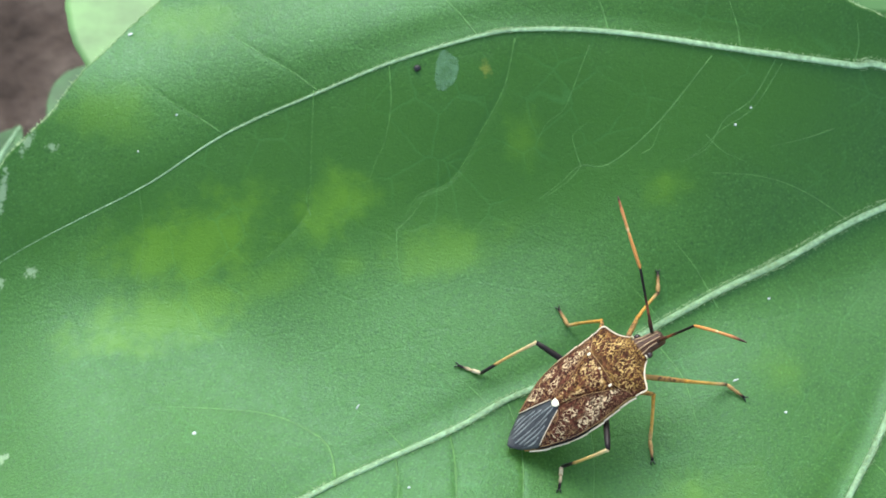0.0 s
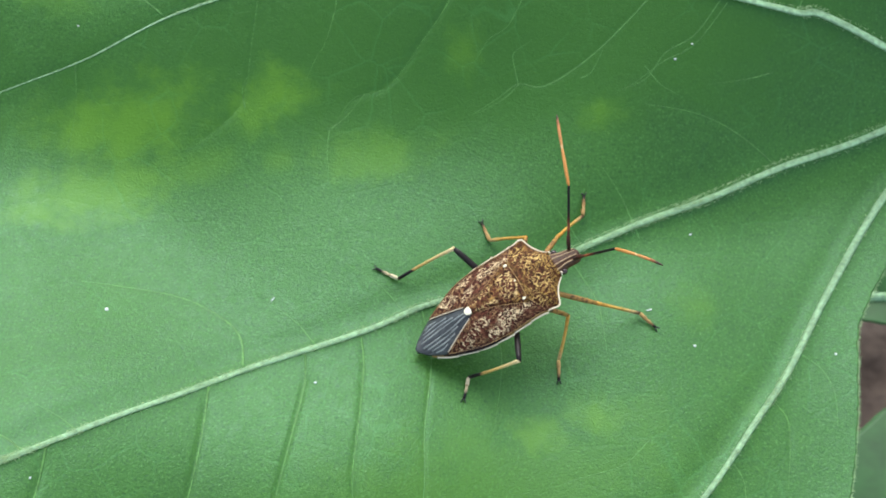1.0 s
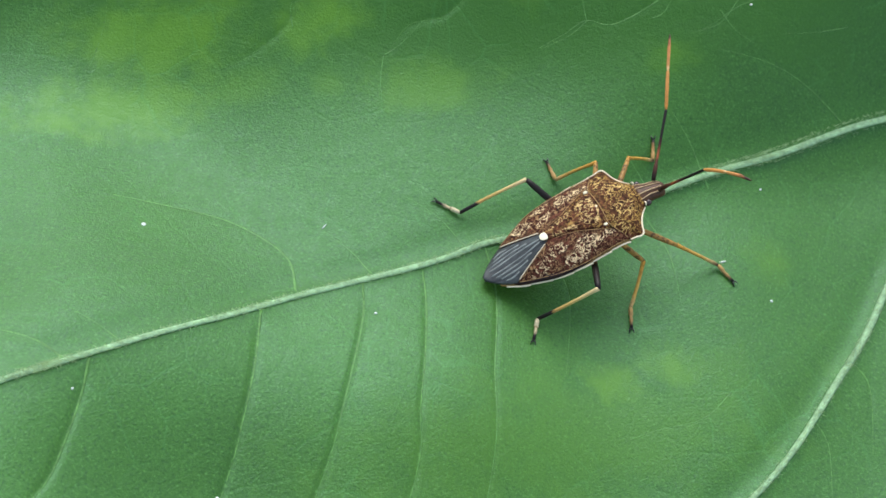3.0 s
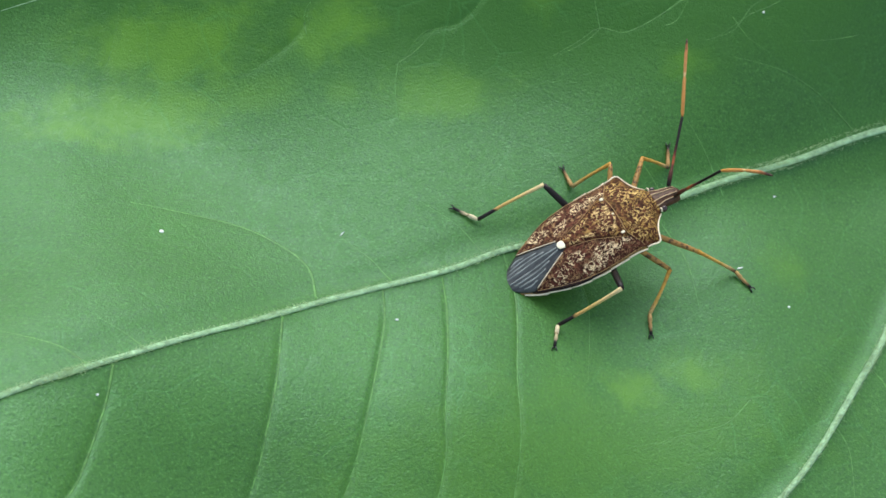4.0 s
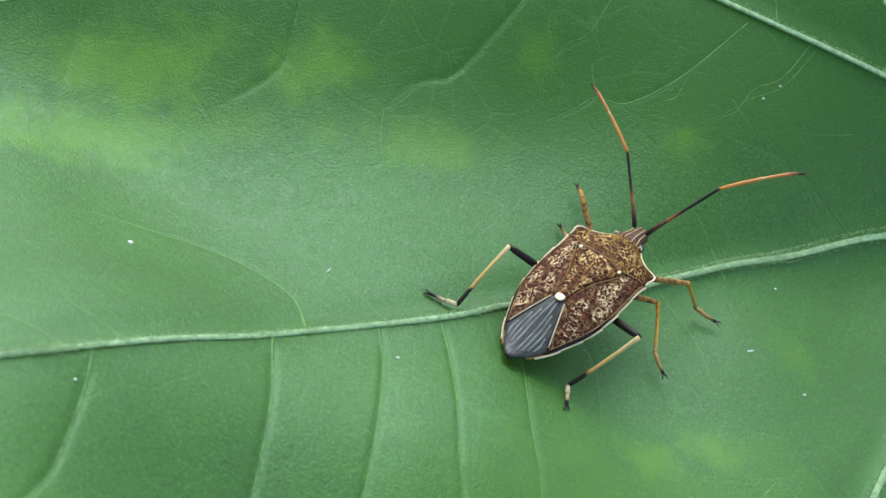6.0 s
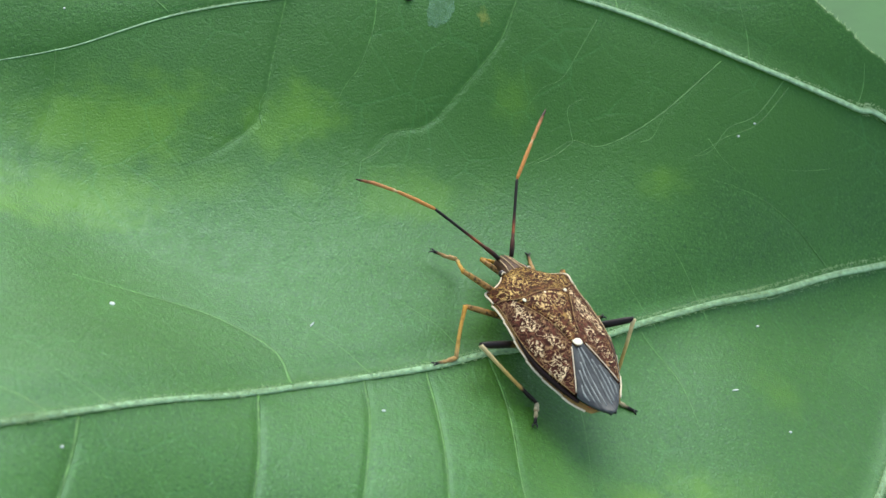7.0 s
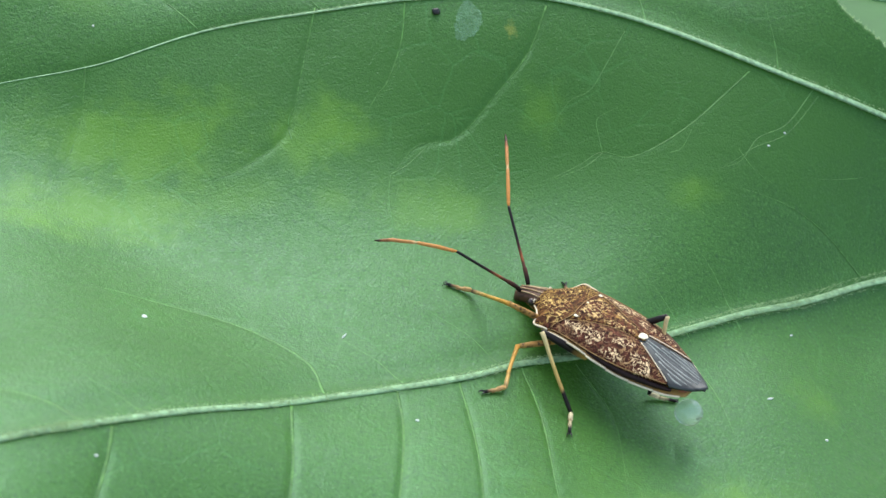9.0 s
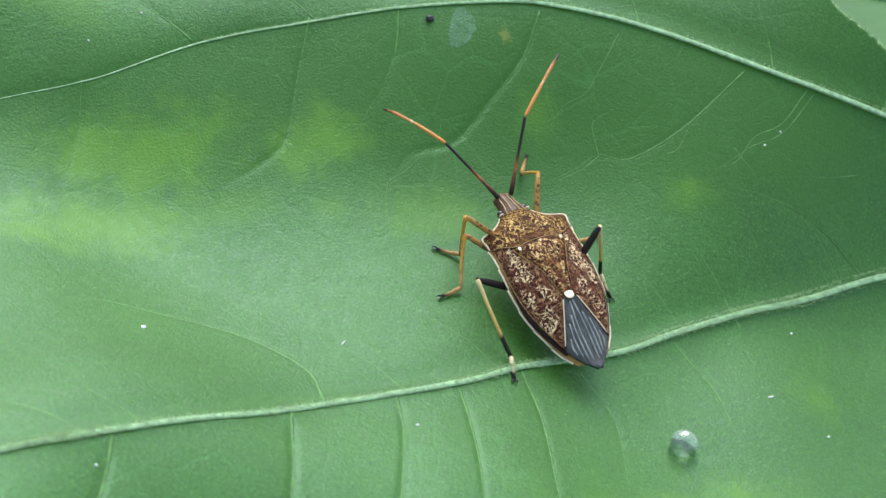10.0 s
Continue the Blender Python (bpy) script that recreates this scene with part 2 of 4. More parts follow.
# ---- building helpers ----
def mesh_of(name, verts, faces, material, smooth=True):
    me = bpy.data.meshes.new(name)
    me.from_pydata([tuple(float(c) * CM for c in v) for v in verts], [], faces)
    me.update()
    if smooth:
        me.polygons.foreach_set("use_smooth", [True] * len(me.polygons))
    me.materials.append(material)
    return me


def part(name, data, parent, label="", m=None):
    ob = new(name, data)
    ob.parent = parent
    if m is not None:
        ob.matrix_basis = m
    return tagged(ob, label)


def spline(points, n):
    """n points along a Catmull-Rom curve through the given ones."""
    p = np.array(points, float)
    k = len(p)
    p = np.vstack([2 * p[0] - p[1], p, 2 * p[-1] - p[-2]])
    out = []
    for u in np.linspace(0, k - 1, n):
        i = min(int(u), k - 2)
        f = u - i
        a, b, c, d = p[i:i + 4]
        out.append(0.5 * (2 * b + (c - a) * f + (2 * a - 5 * b + 4 * c - d) * f ** 2 + (3 * b - a - 3 * c + d) * f ** 3))
    return np.array(out)


def tube(path, radii, sides=8, flat=1.0, up=(0, 0, 1)):
    """Vertices and faces of a closed tube along a path; flat squeezes it along up."""
    path, up = np.array(path, float), np.array(up, float)
    n = len(path)
    d = np.gradient(path, axis=0)
    d /= np.linalg.norm(d, axis=1)[:, None]
    side = np.cross(d, up)
    side /= np.maximum(np.linalg.norm(side, axis=1)[:, None], 1e-9)
    top = np.cross(side, d)
    verts, faces = [], []
    for i in range(n):
        for j in range(sides):
            a = 2 * math.pi * j / sides
            verts.append(path[i] + radii[i] * (math.cos(a) * side[i] + flat * math.sin(a) * top[i]))
    for i in range(n - 1):
        for j in range(sides):
            k = (j + 1) % sides
            faces.append((i * sides + j, i * sides + k, (i + 1) * sides + k, (i + 1) * sides + j))
    faces.append(tuple(range(sides))[::-1])
    faces.append(tuple((n - 1) * sides + j for j in range(sides)))
    return verts, faces


def blob(rx, ry, rz, rings=10, sides=14, wob=0.0, seed=0):
    rng = random.Random(seed)
    verts, faces = [(0, 0, -rz)], []
    for i in range(1, rings):
        a = math.pi * i / rings - math.pi / 2
        for j in range(sides):
            b = 2 * math.pi * j / sides
            k = 1 + wob * rng.uniform(-1, 1)
            verts.append((k * rx * math.cos(a) * math.cos(b), k * ry * math.cos(a) * math.sin(b), k * rz * math.sin(a)))
    verts.append((0, 0, rz))
    last = len(verts) - 1
    for j in range(sides):
        k = (j + 1) % sides
        faces.append((0, 1 + k, 1 + j))
        faces.append((last, last - sides + j, last - sides + k))
        for i in range(rings - 2):
            a = 1 + i * sides
            faces.append((a + j, a + k, a + sides + k, a + sides + j))
    return verts, faces


# ---- the leaf ----
BEND = (0.003, -0.302, 1.099, 0.645, -0.277, -0.358, -0.207, 1.299, 0.187, 1.076, -0.014, -0.478)


# gentle swells on top of it, on a coarse grid of the plan
SWELL = ((-0.04, 0.05, -0.19, 0.60, 0.06, 0.27, -0.29),
         (-0.46, 0.38, 0.20, -0.07, -0.16, 0.42, -0.46),
         (0.11, -0.10, -0.18, 0.13, 0.18, 0.19, -0.02),
         (-0.01, 0.43, -0.10, 0.21, -0.27, 0.38, -0.25),
         (-0.14, -0.17, -0.41, 0.20, -0.29, 0.32, -0.25),
         (0.03, 0.16, 0.07, 0.14, 0.00, 0.17, -0.25),
         (-0.47, -0.14, -0.17, -0.18, 0.20, 0.03, -0.49),
         (-0.31, -0.06, 0.11, -0.18, -0.14, 0.02, -0.08))
SWELL_X, SWELL_Y = np.linspace(-3, 7.5, 8), np.linspace(-2.5, 5.6, 7)


def soft_clamp(v, a, b, k=0.35):
    return v + k * np.log1p(np.exp((a - v) / k)) - k * np.log1p(np.exp((v - b) / k))


def sway(x, y):
    """The broad bend of the blade."""
    x0, y0 = np.asarray(x, float), np.asarray(y, float)
    x = (soft_clamp(np.asarray(x, float), -2.5, 7.2) - 1.5) / 4
    y = (soft_clamp(np.asarray(y, float), -2.2, 5.1) - 1.2) / 4
    terms = (np.ones_like(x), x * x, x * y, y * y, x ** 3, x * x * y, x * y * y, y ** 3, x ** 4, x * x * y * y, y ** 4, x * y ** 3)
    # a shallow valley along the midrib towards the stalk
    d = y0 - (1.25 + 0.337 * (x0 - 3.85))
    k = np.clip((x0 - 2.6) / 1.8, 0, 1)
    swell = sum(c * np.exp(-((x0 - a) ** 2 + (y0 - b) ** 2) / 2.88) for a, row in zip(SWELL_X, SWELL) for b, c in zip(SWELL_Y, row))
    return swell + sum(c * q for c, q in zip(BEND, terms)) - 0.25 * k * k * (3 - 2 * k) * np.exp(-(d / 0.8) ** 2)


# the main veins run to the leaf stalk; radius at stalk and tip
MIDRIB = spline(((-5.61, -3.18), (-3.92, -2.26), (-3.14, -1.82), (-2.47, -1.46), (-2.07, -1.24), (-0.90, -0.58), (0.04, -0.08), (1.30, 0.35), (2.04, 0.68), (3.05, 0.96), (3.81, 1.31), (4.56, 1.60), (5.20, 1.82), (5.60, 1.97), (6.48, 2.31), (7.69, 2.61), (8.60, 2.87)), 160)
UPPER = spline(((-4.58, 3.34), (-3.57, 3.57), (-2.73, 3.75), (-1.79, 4.00), (-0.73, 4.33), (0.52, 4.50), (1.50, 4.63), (2.49, 4.68), (3.02, 4.64), (4.05, 4.40), (5.55, 3.93), (6.71, 3.62), (7.12, 3.55), (8.63, 2.95)), 160)
LOWER = spline(((1.60, -4.19), (3.21, -3.11), (4.23, -2.33), (4.89, -1.71), (5.62, -0.82), (6.06, -0.26), (6.73, 0.75), (7.54, 1.81), (8.60, 2.84)), 110)
# (points, radius at root, depth of its crease)
SIDE_VEINS = (
    (((-0.04, -0.06), (-0.10, 0.42), (-0.45, 0.79), (-0.88, 1.02), (-1.52, 1.16), (-1.84, 1.20)), 0.020, 0.014),
    (((-2.18, -1.30), (-2.42, -1.09), (-2.82, -0.93), (-3.52, -0.64)), 0.020, 0.016),
    (((-1.68, -1.03), (-1.86, -0.85), (-2.12, -0.68)), 0.012, 0.01),
    (((0.75, 0.22), (0.56, 0.52), (0.26, 0.83)), 0.010, 0.005),
    (((1.77, 0.59), (1.53, 0.94), (1.16, 1.25)), 0.009, 0.005),
    (((6.47, 2.22), (6.11, 2.48), (5.55, 2.70), (4.83, 2.82)), 0.014, 0.01),
    (((4.58, 1.45), (4.45, 1.87), (4.25, 2.21)), 0.011, 0.005),
    (((3.94, 1.27), (3.77, 1.61), (3.48, 2.02)), 0.009, 0.005),
    (((-1.98, -1.24), (-2.05, -1.59), (-2.18, -2.04), (-2.37, -2.55), (-2.80, -3.20)), 0.024, 0.05),
    (((-0.40, -0.34), (-0.50, -1.06), (-0.64, -1.65), (-0.78, -2.11), (-1.20, -3.20)), 0.022, 0.05),
    (((0.64, 0.11), (0.61, -0.33), (0.45, -1.00), (0.29, -1.55), (0.13, -2.02), (-0.40, -3.20)), 0.018, 0.04),
    (((1.27, 0.34), (1.27, -0.11), (1.19, -0.80), (1.08, -1.44), (1.01, -1.98), (0.60, -3.10)), 0.016, 0.03),
    (((1.96, 0.65), (2.02, 0.24), (2.00, -0.19), (1.88, -0.93), (1.84, -1.43), (1.76, -1.88), (1.45, -3.00)), 0.013, 0.015),
    (((2.56, 0.75), (2.79, 0.27), (2.79, -0.13), (2.64, -0.87)), 0.010, 0.01),
    (((3.75, 1.20), (3.98, 0.66), (4.01, -0.02)), 0.010, 0.008),
    (((-0.74, 4.36), (-1.02, 4.62), (-1.35, 4.90), (-1.82, 5.28)), 0.012, 0.012),
    (((0.50, 4.53), (0.27, 4.78), (-0.13, 5.17), (-0.55, 5.70)), 0.012, 0.012),
    (((2.50, 4.72), (2.37, 4.99), (2.24, 5.21), (2.09, 5.62)), 0.013, 0.010),
    (((4.03, 4.43), (4.02, 4.66), (4.00, 4.80), (3.95, 5.12)), 0.014, 0.010),
    (((5.50, 3.99), (5.52, 4.19), (5.50, 4.39), (5.47, 4.64)), 0.012, 0.010),
    (((6.75, 3.61), (6.86, 3.79), (6.89, 3.98)), 0.013, 0.01),
    (((2.94, 4.57), (2.69, 4.14), (2.29, 3.76), (1.84, 3.37), (1.40, 3.26), (1.10, 2.92)), 0.013, 0.035),
    (((1.41, 4.60), (1.33, 4.21), (1.15, 3.84), (1.03, 3.71), (0.86, 3.46)), 0.011, 0.02),
    (((0.46, 4.53), (0.29, 3.98), (0.15, 3.50), (-0.01, 3.25), (-0.45, 2.99), (-0.67, 2.92)), 0.012, 0.032),
    (((-1.86, 3.99), (-1.91, 3.55), (-2.03, 3.15), (-2.17, 2.87)), 0.011, 0.03),
    (((5.15, 3.95), (4.34, 3.40), (3.71, 3.14), (3.38, 3.20), (3.12, 3.09), (2.80, 2.96)), 0.012, 0.01),
    (((5.91, 3.83), (5.51, 3.47), (5.14, 3.31), (4.88, 3.07), (4.53, 2.97)), 0.010, 0.008),
    (((5.82, -0.64), (5.94, -0.82), (5.92, -1.15), (5.80, -1.69)), 0.013, 0.02),
    (((6.22, -0.02), (6.45, -0.24), (6.54, -0.56), (6.49, -1.02)), 0.010, 0.01),
    (((5.20, -1.32), (5.32, -1.61), (5.23, -2.22)), 0.010, 0.01),
    (((4.35, -1.07), (4.00, -1.35), (3.47, -1.47), (3.00, -1.65)), 0.008, 0.004),
    (((3.78, 4.32), (3.50, 3.97), (3.32, 3.77), (3.09, 3.68), (2.94, 3.53)), 0.008, 0.005),
    (((5.94, 3.75), (5.50, 3.38), (5.09, 3.22), (4.83, 3.08), (4.62, 2.98)), 0.008, 0.005),
    (((4.89, 3.19), (5.05, 3.00), (5.29, 2.87)), 0.008, 0.005),
    (((3.38, 3.19), (3.36, 3.35), (3.37, 3.51), (3.60, 3.60)), 0.008, 0.005),
    (((3.38, 3.19), (3.18, 3.07), (2.85, 2.96)), 0.008, 0.005),
    (((6.40, 3.11), (6.03, 3.04), (5.59, 2.99)), 0.008, 0.005),
    (((1.09, 2.94), (1.04, 2.70), (1.03, 2.43)), 0.008, 0.005),
    (((1.09, 2.94), (1.31, 3.08), (1.55, 3.30)), 0.008, 0.005),
    (((0.12, 3.28), (0.11, 3.48), (0.22, 3.67)), 0.008, 0.005),
    (((4.11, 3.15), (4.25, 3.20), (4.41, 3.40)), 0.008, 0.005),
)
SIDE_LINES = [(spline(pts, 12), depth) for pts, _, depth in SIDE_VEINS]
OUTLINE = ((8.70, 2.20), (8.90, 2.85), (8.70, 3.30), (7.55, 3.79), (6.93, 4.09), (6.72, 4.24), (6.44, 4.46), (6.23, 4.72), (5.99, 5.38), (5.56, 6.39), (4.46, 6.82), (3.00, 7.40),
           (1.00, 7.60), (-0.29, 6.89), (-1.29, 6.39), (-2.21, 5.45), (-2.63, 4.96), (-3.02, 4.71), (-3.45, 4.45), (-4.19, 3.77), (-5.00, 2.00), (-5.70, 0.00),
           (-6.00, -2.00), (-5.60, -3.60), (-3.40, -4.70), (0.00, -5.20), (3.00, -4.90), (5.00, -4.10), (5.85, -3.2), (6.31, -2.20), (6.52, -1.68), (6.74, -0.87), (6.86, -0.30), (7.06, 0.40),
           (7.80, 1.39))


def signed(px, py, line):
    """Distance of points from a polyline, and the side (+ above a line that runs to the right)."""
    best, side = np.full(px.shape, 1e9), np.zeros(px.shape)
    for (ax, ay), (bx, by) in zip(line[:-1], line[1:]):
        dx, dy = bx - ax, by - ay
        k = np.clip(((px - ax) * dx + (py - ay) * dy) / (dx * dx + dy * dy + 1e-12), 0, 1)
        ox, oy = px - ax - k * dx, py - ay - k * dy
        d = np.hypot(ox, oy)
        hit = d < best
        best = np.where(hit, d, best)
        side = np.where(hit, np.sign(dx * oy - dy * ox), side)
    return best, side


def blade_height(x, y):
    x, y = np.asarray(x, float), np.asarray(y, float)
    z = sway(x, y)
    tip = np.clip((1.8 - x) / 2, 0, 1)
    for line, dip, ridge in ((MIDRIB, 0.018, 0.012), (UPPER, 0.02 * (1 - tip), 0.005), (LOWER, 0.02, 0.02)):
        d, s = signed(x, y, line[::4])
        z = z + ridge * np.exp(-(d / 0.10) ** 2) - dip * (s > 0) * (np.exp(-((d - 0.20) / 0.16) ** 2) - np.exp(-(0.20 / 0.16) ** 2) * np.exp(-(d / 0.08) ** 2))
    # towards the tip the blade rises behind the upper vein
    d, s = signed(x, y, UPPER[::4])
    z = z + 0.034 * tip * (s > 0) * d / 0.3 * np.exp(1 - d / 0.3)
    for line, depth in SIDE_LINES:
        d, _ = signed(x, y, line)
        fade = np.clip(np.hypot(x - line[-1][0], y - line[-1][1]) / 0.9, 0, 1) * np.clip(np.hypot(x - line[0][0], y - line[0][1]) / 0.4, 0, 1)
        z = z - fade * depth * (0.45 * np.exp(-(d / 0.032) ** 2) + 0.30 * np.exp(-d / 0.10) + 0.35 * np.exp(-(d / 0.28) ** 2))
    return z


def radial_sheet(outline, centre, spokes, rings, height, rough_edge=0.0, seed=1):
    """A sheet that fills an outline: rings of points between its centre and margin."""
    rng = np.random.RandomState(seed)
    loop = spline(list(outline) + [outline[0]], spokes * 4)
    run = np.concatenate([[0], np.cumsum(np.hypot(*np.diff(loop, axis=0).T))])
    even = np.linspace(0, run[-1], spokes + 1)[:-1]
    loop = np.column_stack([np.interp(even, run, loop[:, k]) for k in (0, 1)])
    n = len(loop)
    loop = loop + rough_edge * rng.uniform(-1, 1, loop.shape)
    fr = np.linspace(0, 1, rings + 1)[1:]
    xy = np.array(centre) + fr[:, None, None] * (loop - np.array(centre))[None]
    xy = np.vstack([np.array(centre)[None], xy.reshape(-1, 2)])
    z = height(xy[:, 0], xy[:, 1])
    verts = np.column_stack([xy, z])
    faces = [(0, 1 + j, 1 + (j + 1) % n) for j in range(n)]
    for i in range(rings - 1):
        a, b = 1 + i * n, 1 + (i + 1) * n
        faces += [(a + j, b + j, b + (j + 1) % n, a + (j + 1) % n) for j in range(n)]
    return verts, faces, n


def vein_tube(line, r0, r1, n, lift=0.2, sides=8, flat=0.5):
    line = spline(line, n) if len(line) < n else np.array(line)
    z = blade_height(line[:, 0], line[:, 1])
    rad = r0 + (r1 - r0) * np.linspace(0, 1, len(line)) ** 1.3
    rng = np.random.RandomState(len(line))
    rad = rad * (1 + 0.04 * rng.uniform(-1, 1, len(line)))
    return tube(np.column_stack([line, z + rad * lift]), rad, sides, flat)


def build_leaf():
    leaf = tagged(new("leaf"), "broad green leaf with pale ribs and yellowed patches", "leaf")
    v, f, n = radial_sheet(OUTLINE, (2.4, 1.4), 1250, 230, blade_height, 0.012)
    # underside, so that the blade has thickness
    k = len(v)
    under = v - np.array([0, 0, 0.03])
    rim = k - n
    f2 = [tuple(i + k for i in q[::-1]) for q in f]
    edge = [(rim + j, rim + k + j, rim + k + (j + 1) % n, rim + (j + 1) % n) for j in range(n)]
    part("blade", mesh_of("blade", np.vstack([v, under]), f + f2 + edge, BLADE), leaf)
    for line, r0, r1 in ((MIDRIB, 0.030, 0.048), (UPPER[10:], 0.003, 0.060), (LOWER, 0.026, 0.048)):
        part("midrib" if line is MIDRIB else "main_vein", mesh_of("main_vein", *vein_tube(line, r0, r1, len(line)), VEIN), leaf, "pale downy rib")
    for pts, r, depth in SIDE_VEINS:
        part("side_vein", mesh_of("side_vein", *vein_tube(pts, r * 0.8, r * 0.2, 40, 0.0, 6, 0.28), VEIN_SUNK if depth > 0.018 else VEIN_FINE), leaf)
    # down on the ribs and along the margin
    rng = np.random.RandomState(4)
    verts, faces = [], []

    def hair(x, y, z, dx, dy, dz, w):
        b = len(verts)
        s = np.array([-dy, dx, 0.0])
        s = s / (np.linalg.norm(s) + 1e-9) * w
        p = np.array([x, y, z])
        verts.extend([p + s, p - s, p + np.array([0, 0, w]), p + np.array([dx, dy, dz])])
        faces.extend([(b, b + 1, b + 3), (b + 1, b + 2, b + 3), (b + 2, b, b + 3)])

    for line, count, r0, r1 in ((MIDRIB, 7000, 0.03, 0.075), (UPPER[50:], 3000, 0.008, 0.062), (LOWER, 2600, 0.028, 0.062)):
        u = rng.uniform(0, len(line) - 1.001, count)
        i = u.astype(int)
        p = line[i] + (u - i)[:, None] * (line[i + 1] - line[i])
        t = line[i + 1] - line[i]
        t /= np.linalg.norm(t, axis=1)[:, None]
        rad = r0 + (r1 - r0) * u / len(line)
        off = rng.uniform(-0.92, 0.92, count)
        p = p + np.column_stack([-t[:, 1], t[:, 0]]) * (off * rad)[:, None]
        z = blade_height(p[:, 0], p[:, 1]) + rad * (0.15 + 0.5 * np.sqrt(1 - off ** 2))
        for q in range(count):
            ln = rng.uniform(0.010, 0.030)
            a = off[q] * 1.2 + rng.normal(0, 0.5)
            hair(p[q, 0], p[q, 1], z[q], -t[q, 1] * ln * math.sin(a) + t[q, 0] * rng.normal(0, 0.02), t[q, 0] * ln * math.sin(a) + t[q, 1] * rng.normal(0, 0.02), ln * abs(math.cos(a)) * 0.8, 0.003)
    loop = spline(list(OUTLINE) + [OUTLINE[0]], 2400)[:-1]
    t = np.roll(loop, -1, 0) - loop
    t /= np.linalg.norm(t, axis=1)[:, None]
    z = blade_height(loop[:, 0], loop[:, 1])
    for q in range(len(loop)):
        ln = rng.uniform(0.015, 0.05)
        hair(loop[q, 0], loop[q, 1], z[q] - 0.01, t[q, 1] * ln, -t[q, 0] * ln, rng.normal(0, 0.02), 0.006)
    tagged(part("down", mesh_of("down", verts, faces, HAIR, False), leaf, "fine pale down on ribs and margin"), kind="stuff")
    return leaf


# heights of the blade on a one-millimetre grid, to stand things on it
GX, GY = np.arange(-4.0, 7.6, 0.1), np.arange(-3.0, 6.01, 0.1)
GRID = blade_height(*[a.ravel() for a in np.meshgrid(GX, GY, indexing="ij")]).reshape(len(GX), len(GY))


def ground_z(x, y, lift=0.0):
    u, w = (x - GX[0]) / 0.1, (y - GY[0]) / 0.1
    i, j = int(np.clip(u, 0, len(GX) - 2)), int(np.clip(w, 0, len(GY) - 2))
    f, g = u - i, w - j
    z = (GRID[i, j] * (1 - f) + GRID[i + 1, j] * f) * (1 - g) + (GRID[i, j + 1] * (1 - f) + GRID[i + 1, j + 1] * f) * g
    return float(z) + lift


build_leaf()

# ---- behind and below the leaf ----
g = new("ground", mesh_of("ground", [(-3000, -3000, -32), (3000, -3000, -32), (3000, 3000, -32), (-3000, 3000, -32)], [(0, 1, 2, 3)], SOIL))
tagged(g, "bare brown soil with litter, out of focus", "ground", kind="structure")


def other_leaf(centre, length, width, turn, tilt, roll, material, label):
    """A pointed leaf with a folded blade and its midrib."""
    leaf = tagged(new("leaf"), label, "leaf")
    half = [(-0.5, 0.0), (-0.44, 0.22), (-0.25, 0.42), (0.0, 0.5), (0.25, 0.38), (0.42, 0.15), (0.52, 0.0)]
    loop = [(a * length, b * width) for a, b in half] + [(a * length, -b * width) for a, b in half[-2:0:-1]]
    bend = lambda x, y: 0.16 * np.abs(y) - 0.35 * (x / length) ** 2 * length * 0.4 + 0.06 * np.sin(x * 2.2) * np.abs(y) / width
    v, f, n = radial_sheet(loop, (0, 0), 120, 20, bend, 0.01)
    k, rim = len(v), len(v) - n
    f = f + [tuple(i + k for i in q[::-1]) for q in f] + [(rim + j, rim + k + j, rim + k + (j + 1) % n, rim + (j + 1) % n) for j in range(n)]
    part("blade", mesh_of("blade", np.vstack([v, v - np.array([0, 0, 0.04])]), f, material), leaf)
    line = np.array([(x, 0) for x in np.linspace(-0.5 * length, 0.5 * length, 30)])
    z = bend(line[:, 0], line[:, 1])
    part("midrib", mesh_of("midrib", *tube(np.column_stack([line, z + 0.01]), np.linspace(0.09, 0.02, 30), 8), VEIN), leaf)
    leaf.matrix_basis = pose(*[c * CM for c in centre], tilt, roll, turn)
    return leaf


other_leaf((-0.75, 7.35, 0.6), 5.2, 3.8, 80, 0, 10, PALE_LEAF, "pale young leaf behind the broad leaf")
other_leaf((8.7, 7.0, 0.2), 7.5, 5.6, -40, 8, -10, SMOOTH_LEAF, "smooth green leaf under the broad leaf")
other_leaf((10.6, 5.2, -8.0), 5.0, 0.7, 8, 10, 5, BACK_LEAF, "narrow blurred green leaf below the broad leaf")
other_leaf((10.4, 4.4, -8.0), 5.0, 1.2, -6, 10, 5, BACK_LEAF, "narrow blurred green leaf below the broad leaf")
other_leaf((9.9, 1.2, -8.0), 6.0, 3.6, 25, -10, 5, BACK_LEAF, "blurred green leaf below the broad leaf")
other_leaf((-5.3, 13.5, -8.0), 2.0, 1.0, 70, 10, 10, BACK_LEAF, "blurred dark green leaf below the broad leaf")
other_leaf((-6.9, 12.3, -8.0), 1.8, 0.9, 60, 10, 0, BACK_LEAF, "blurred dark green leaf below the broad leaf")


# ---- specks on the leaf ----
def speck(name, x, y, rx, ry, rz, material, label, category, turn=0, seed=0, lift=0.3):
    ob = new(name, mesh_of(name, *blob(rx, ry, rz, 6, 10, 0.15, seed), material))
    ob.matrix_basis = pose(x * CM, y * CM, ground_z(x, y, rz * lift) * CM, 0, 0, turn)
    return tagged(ob, label, category)


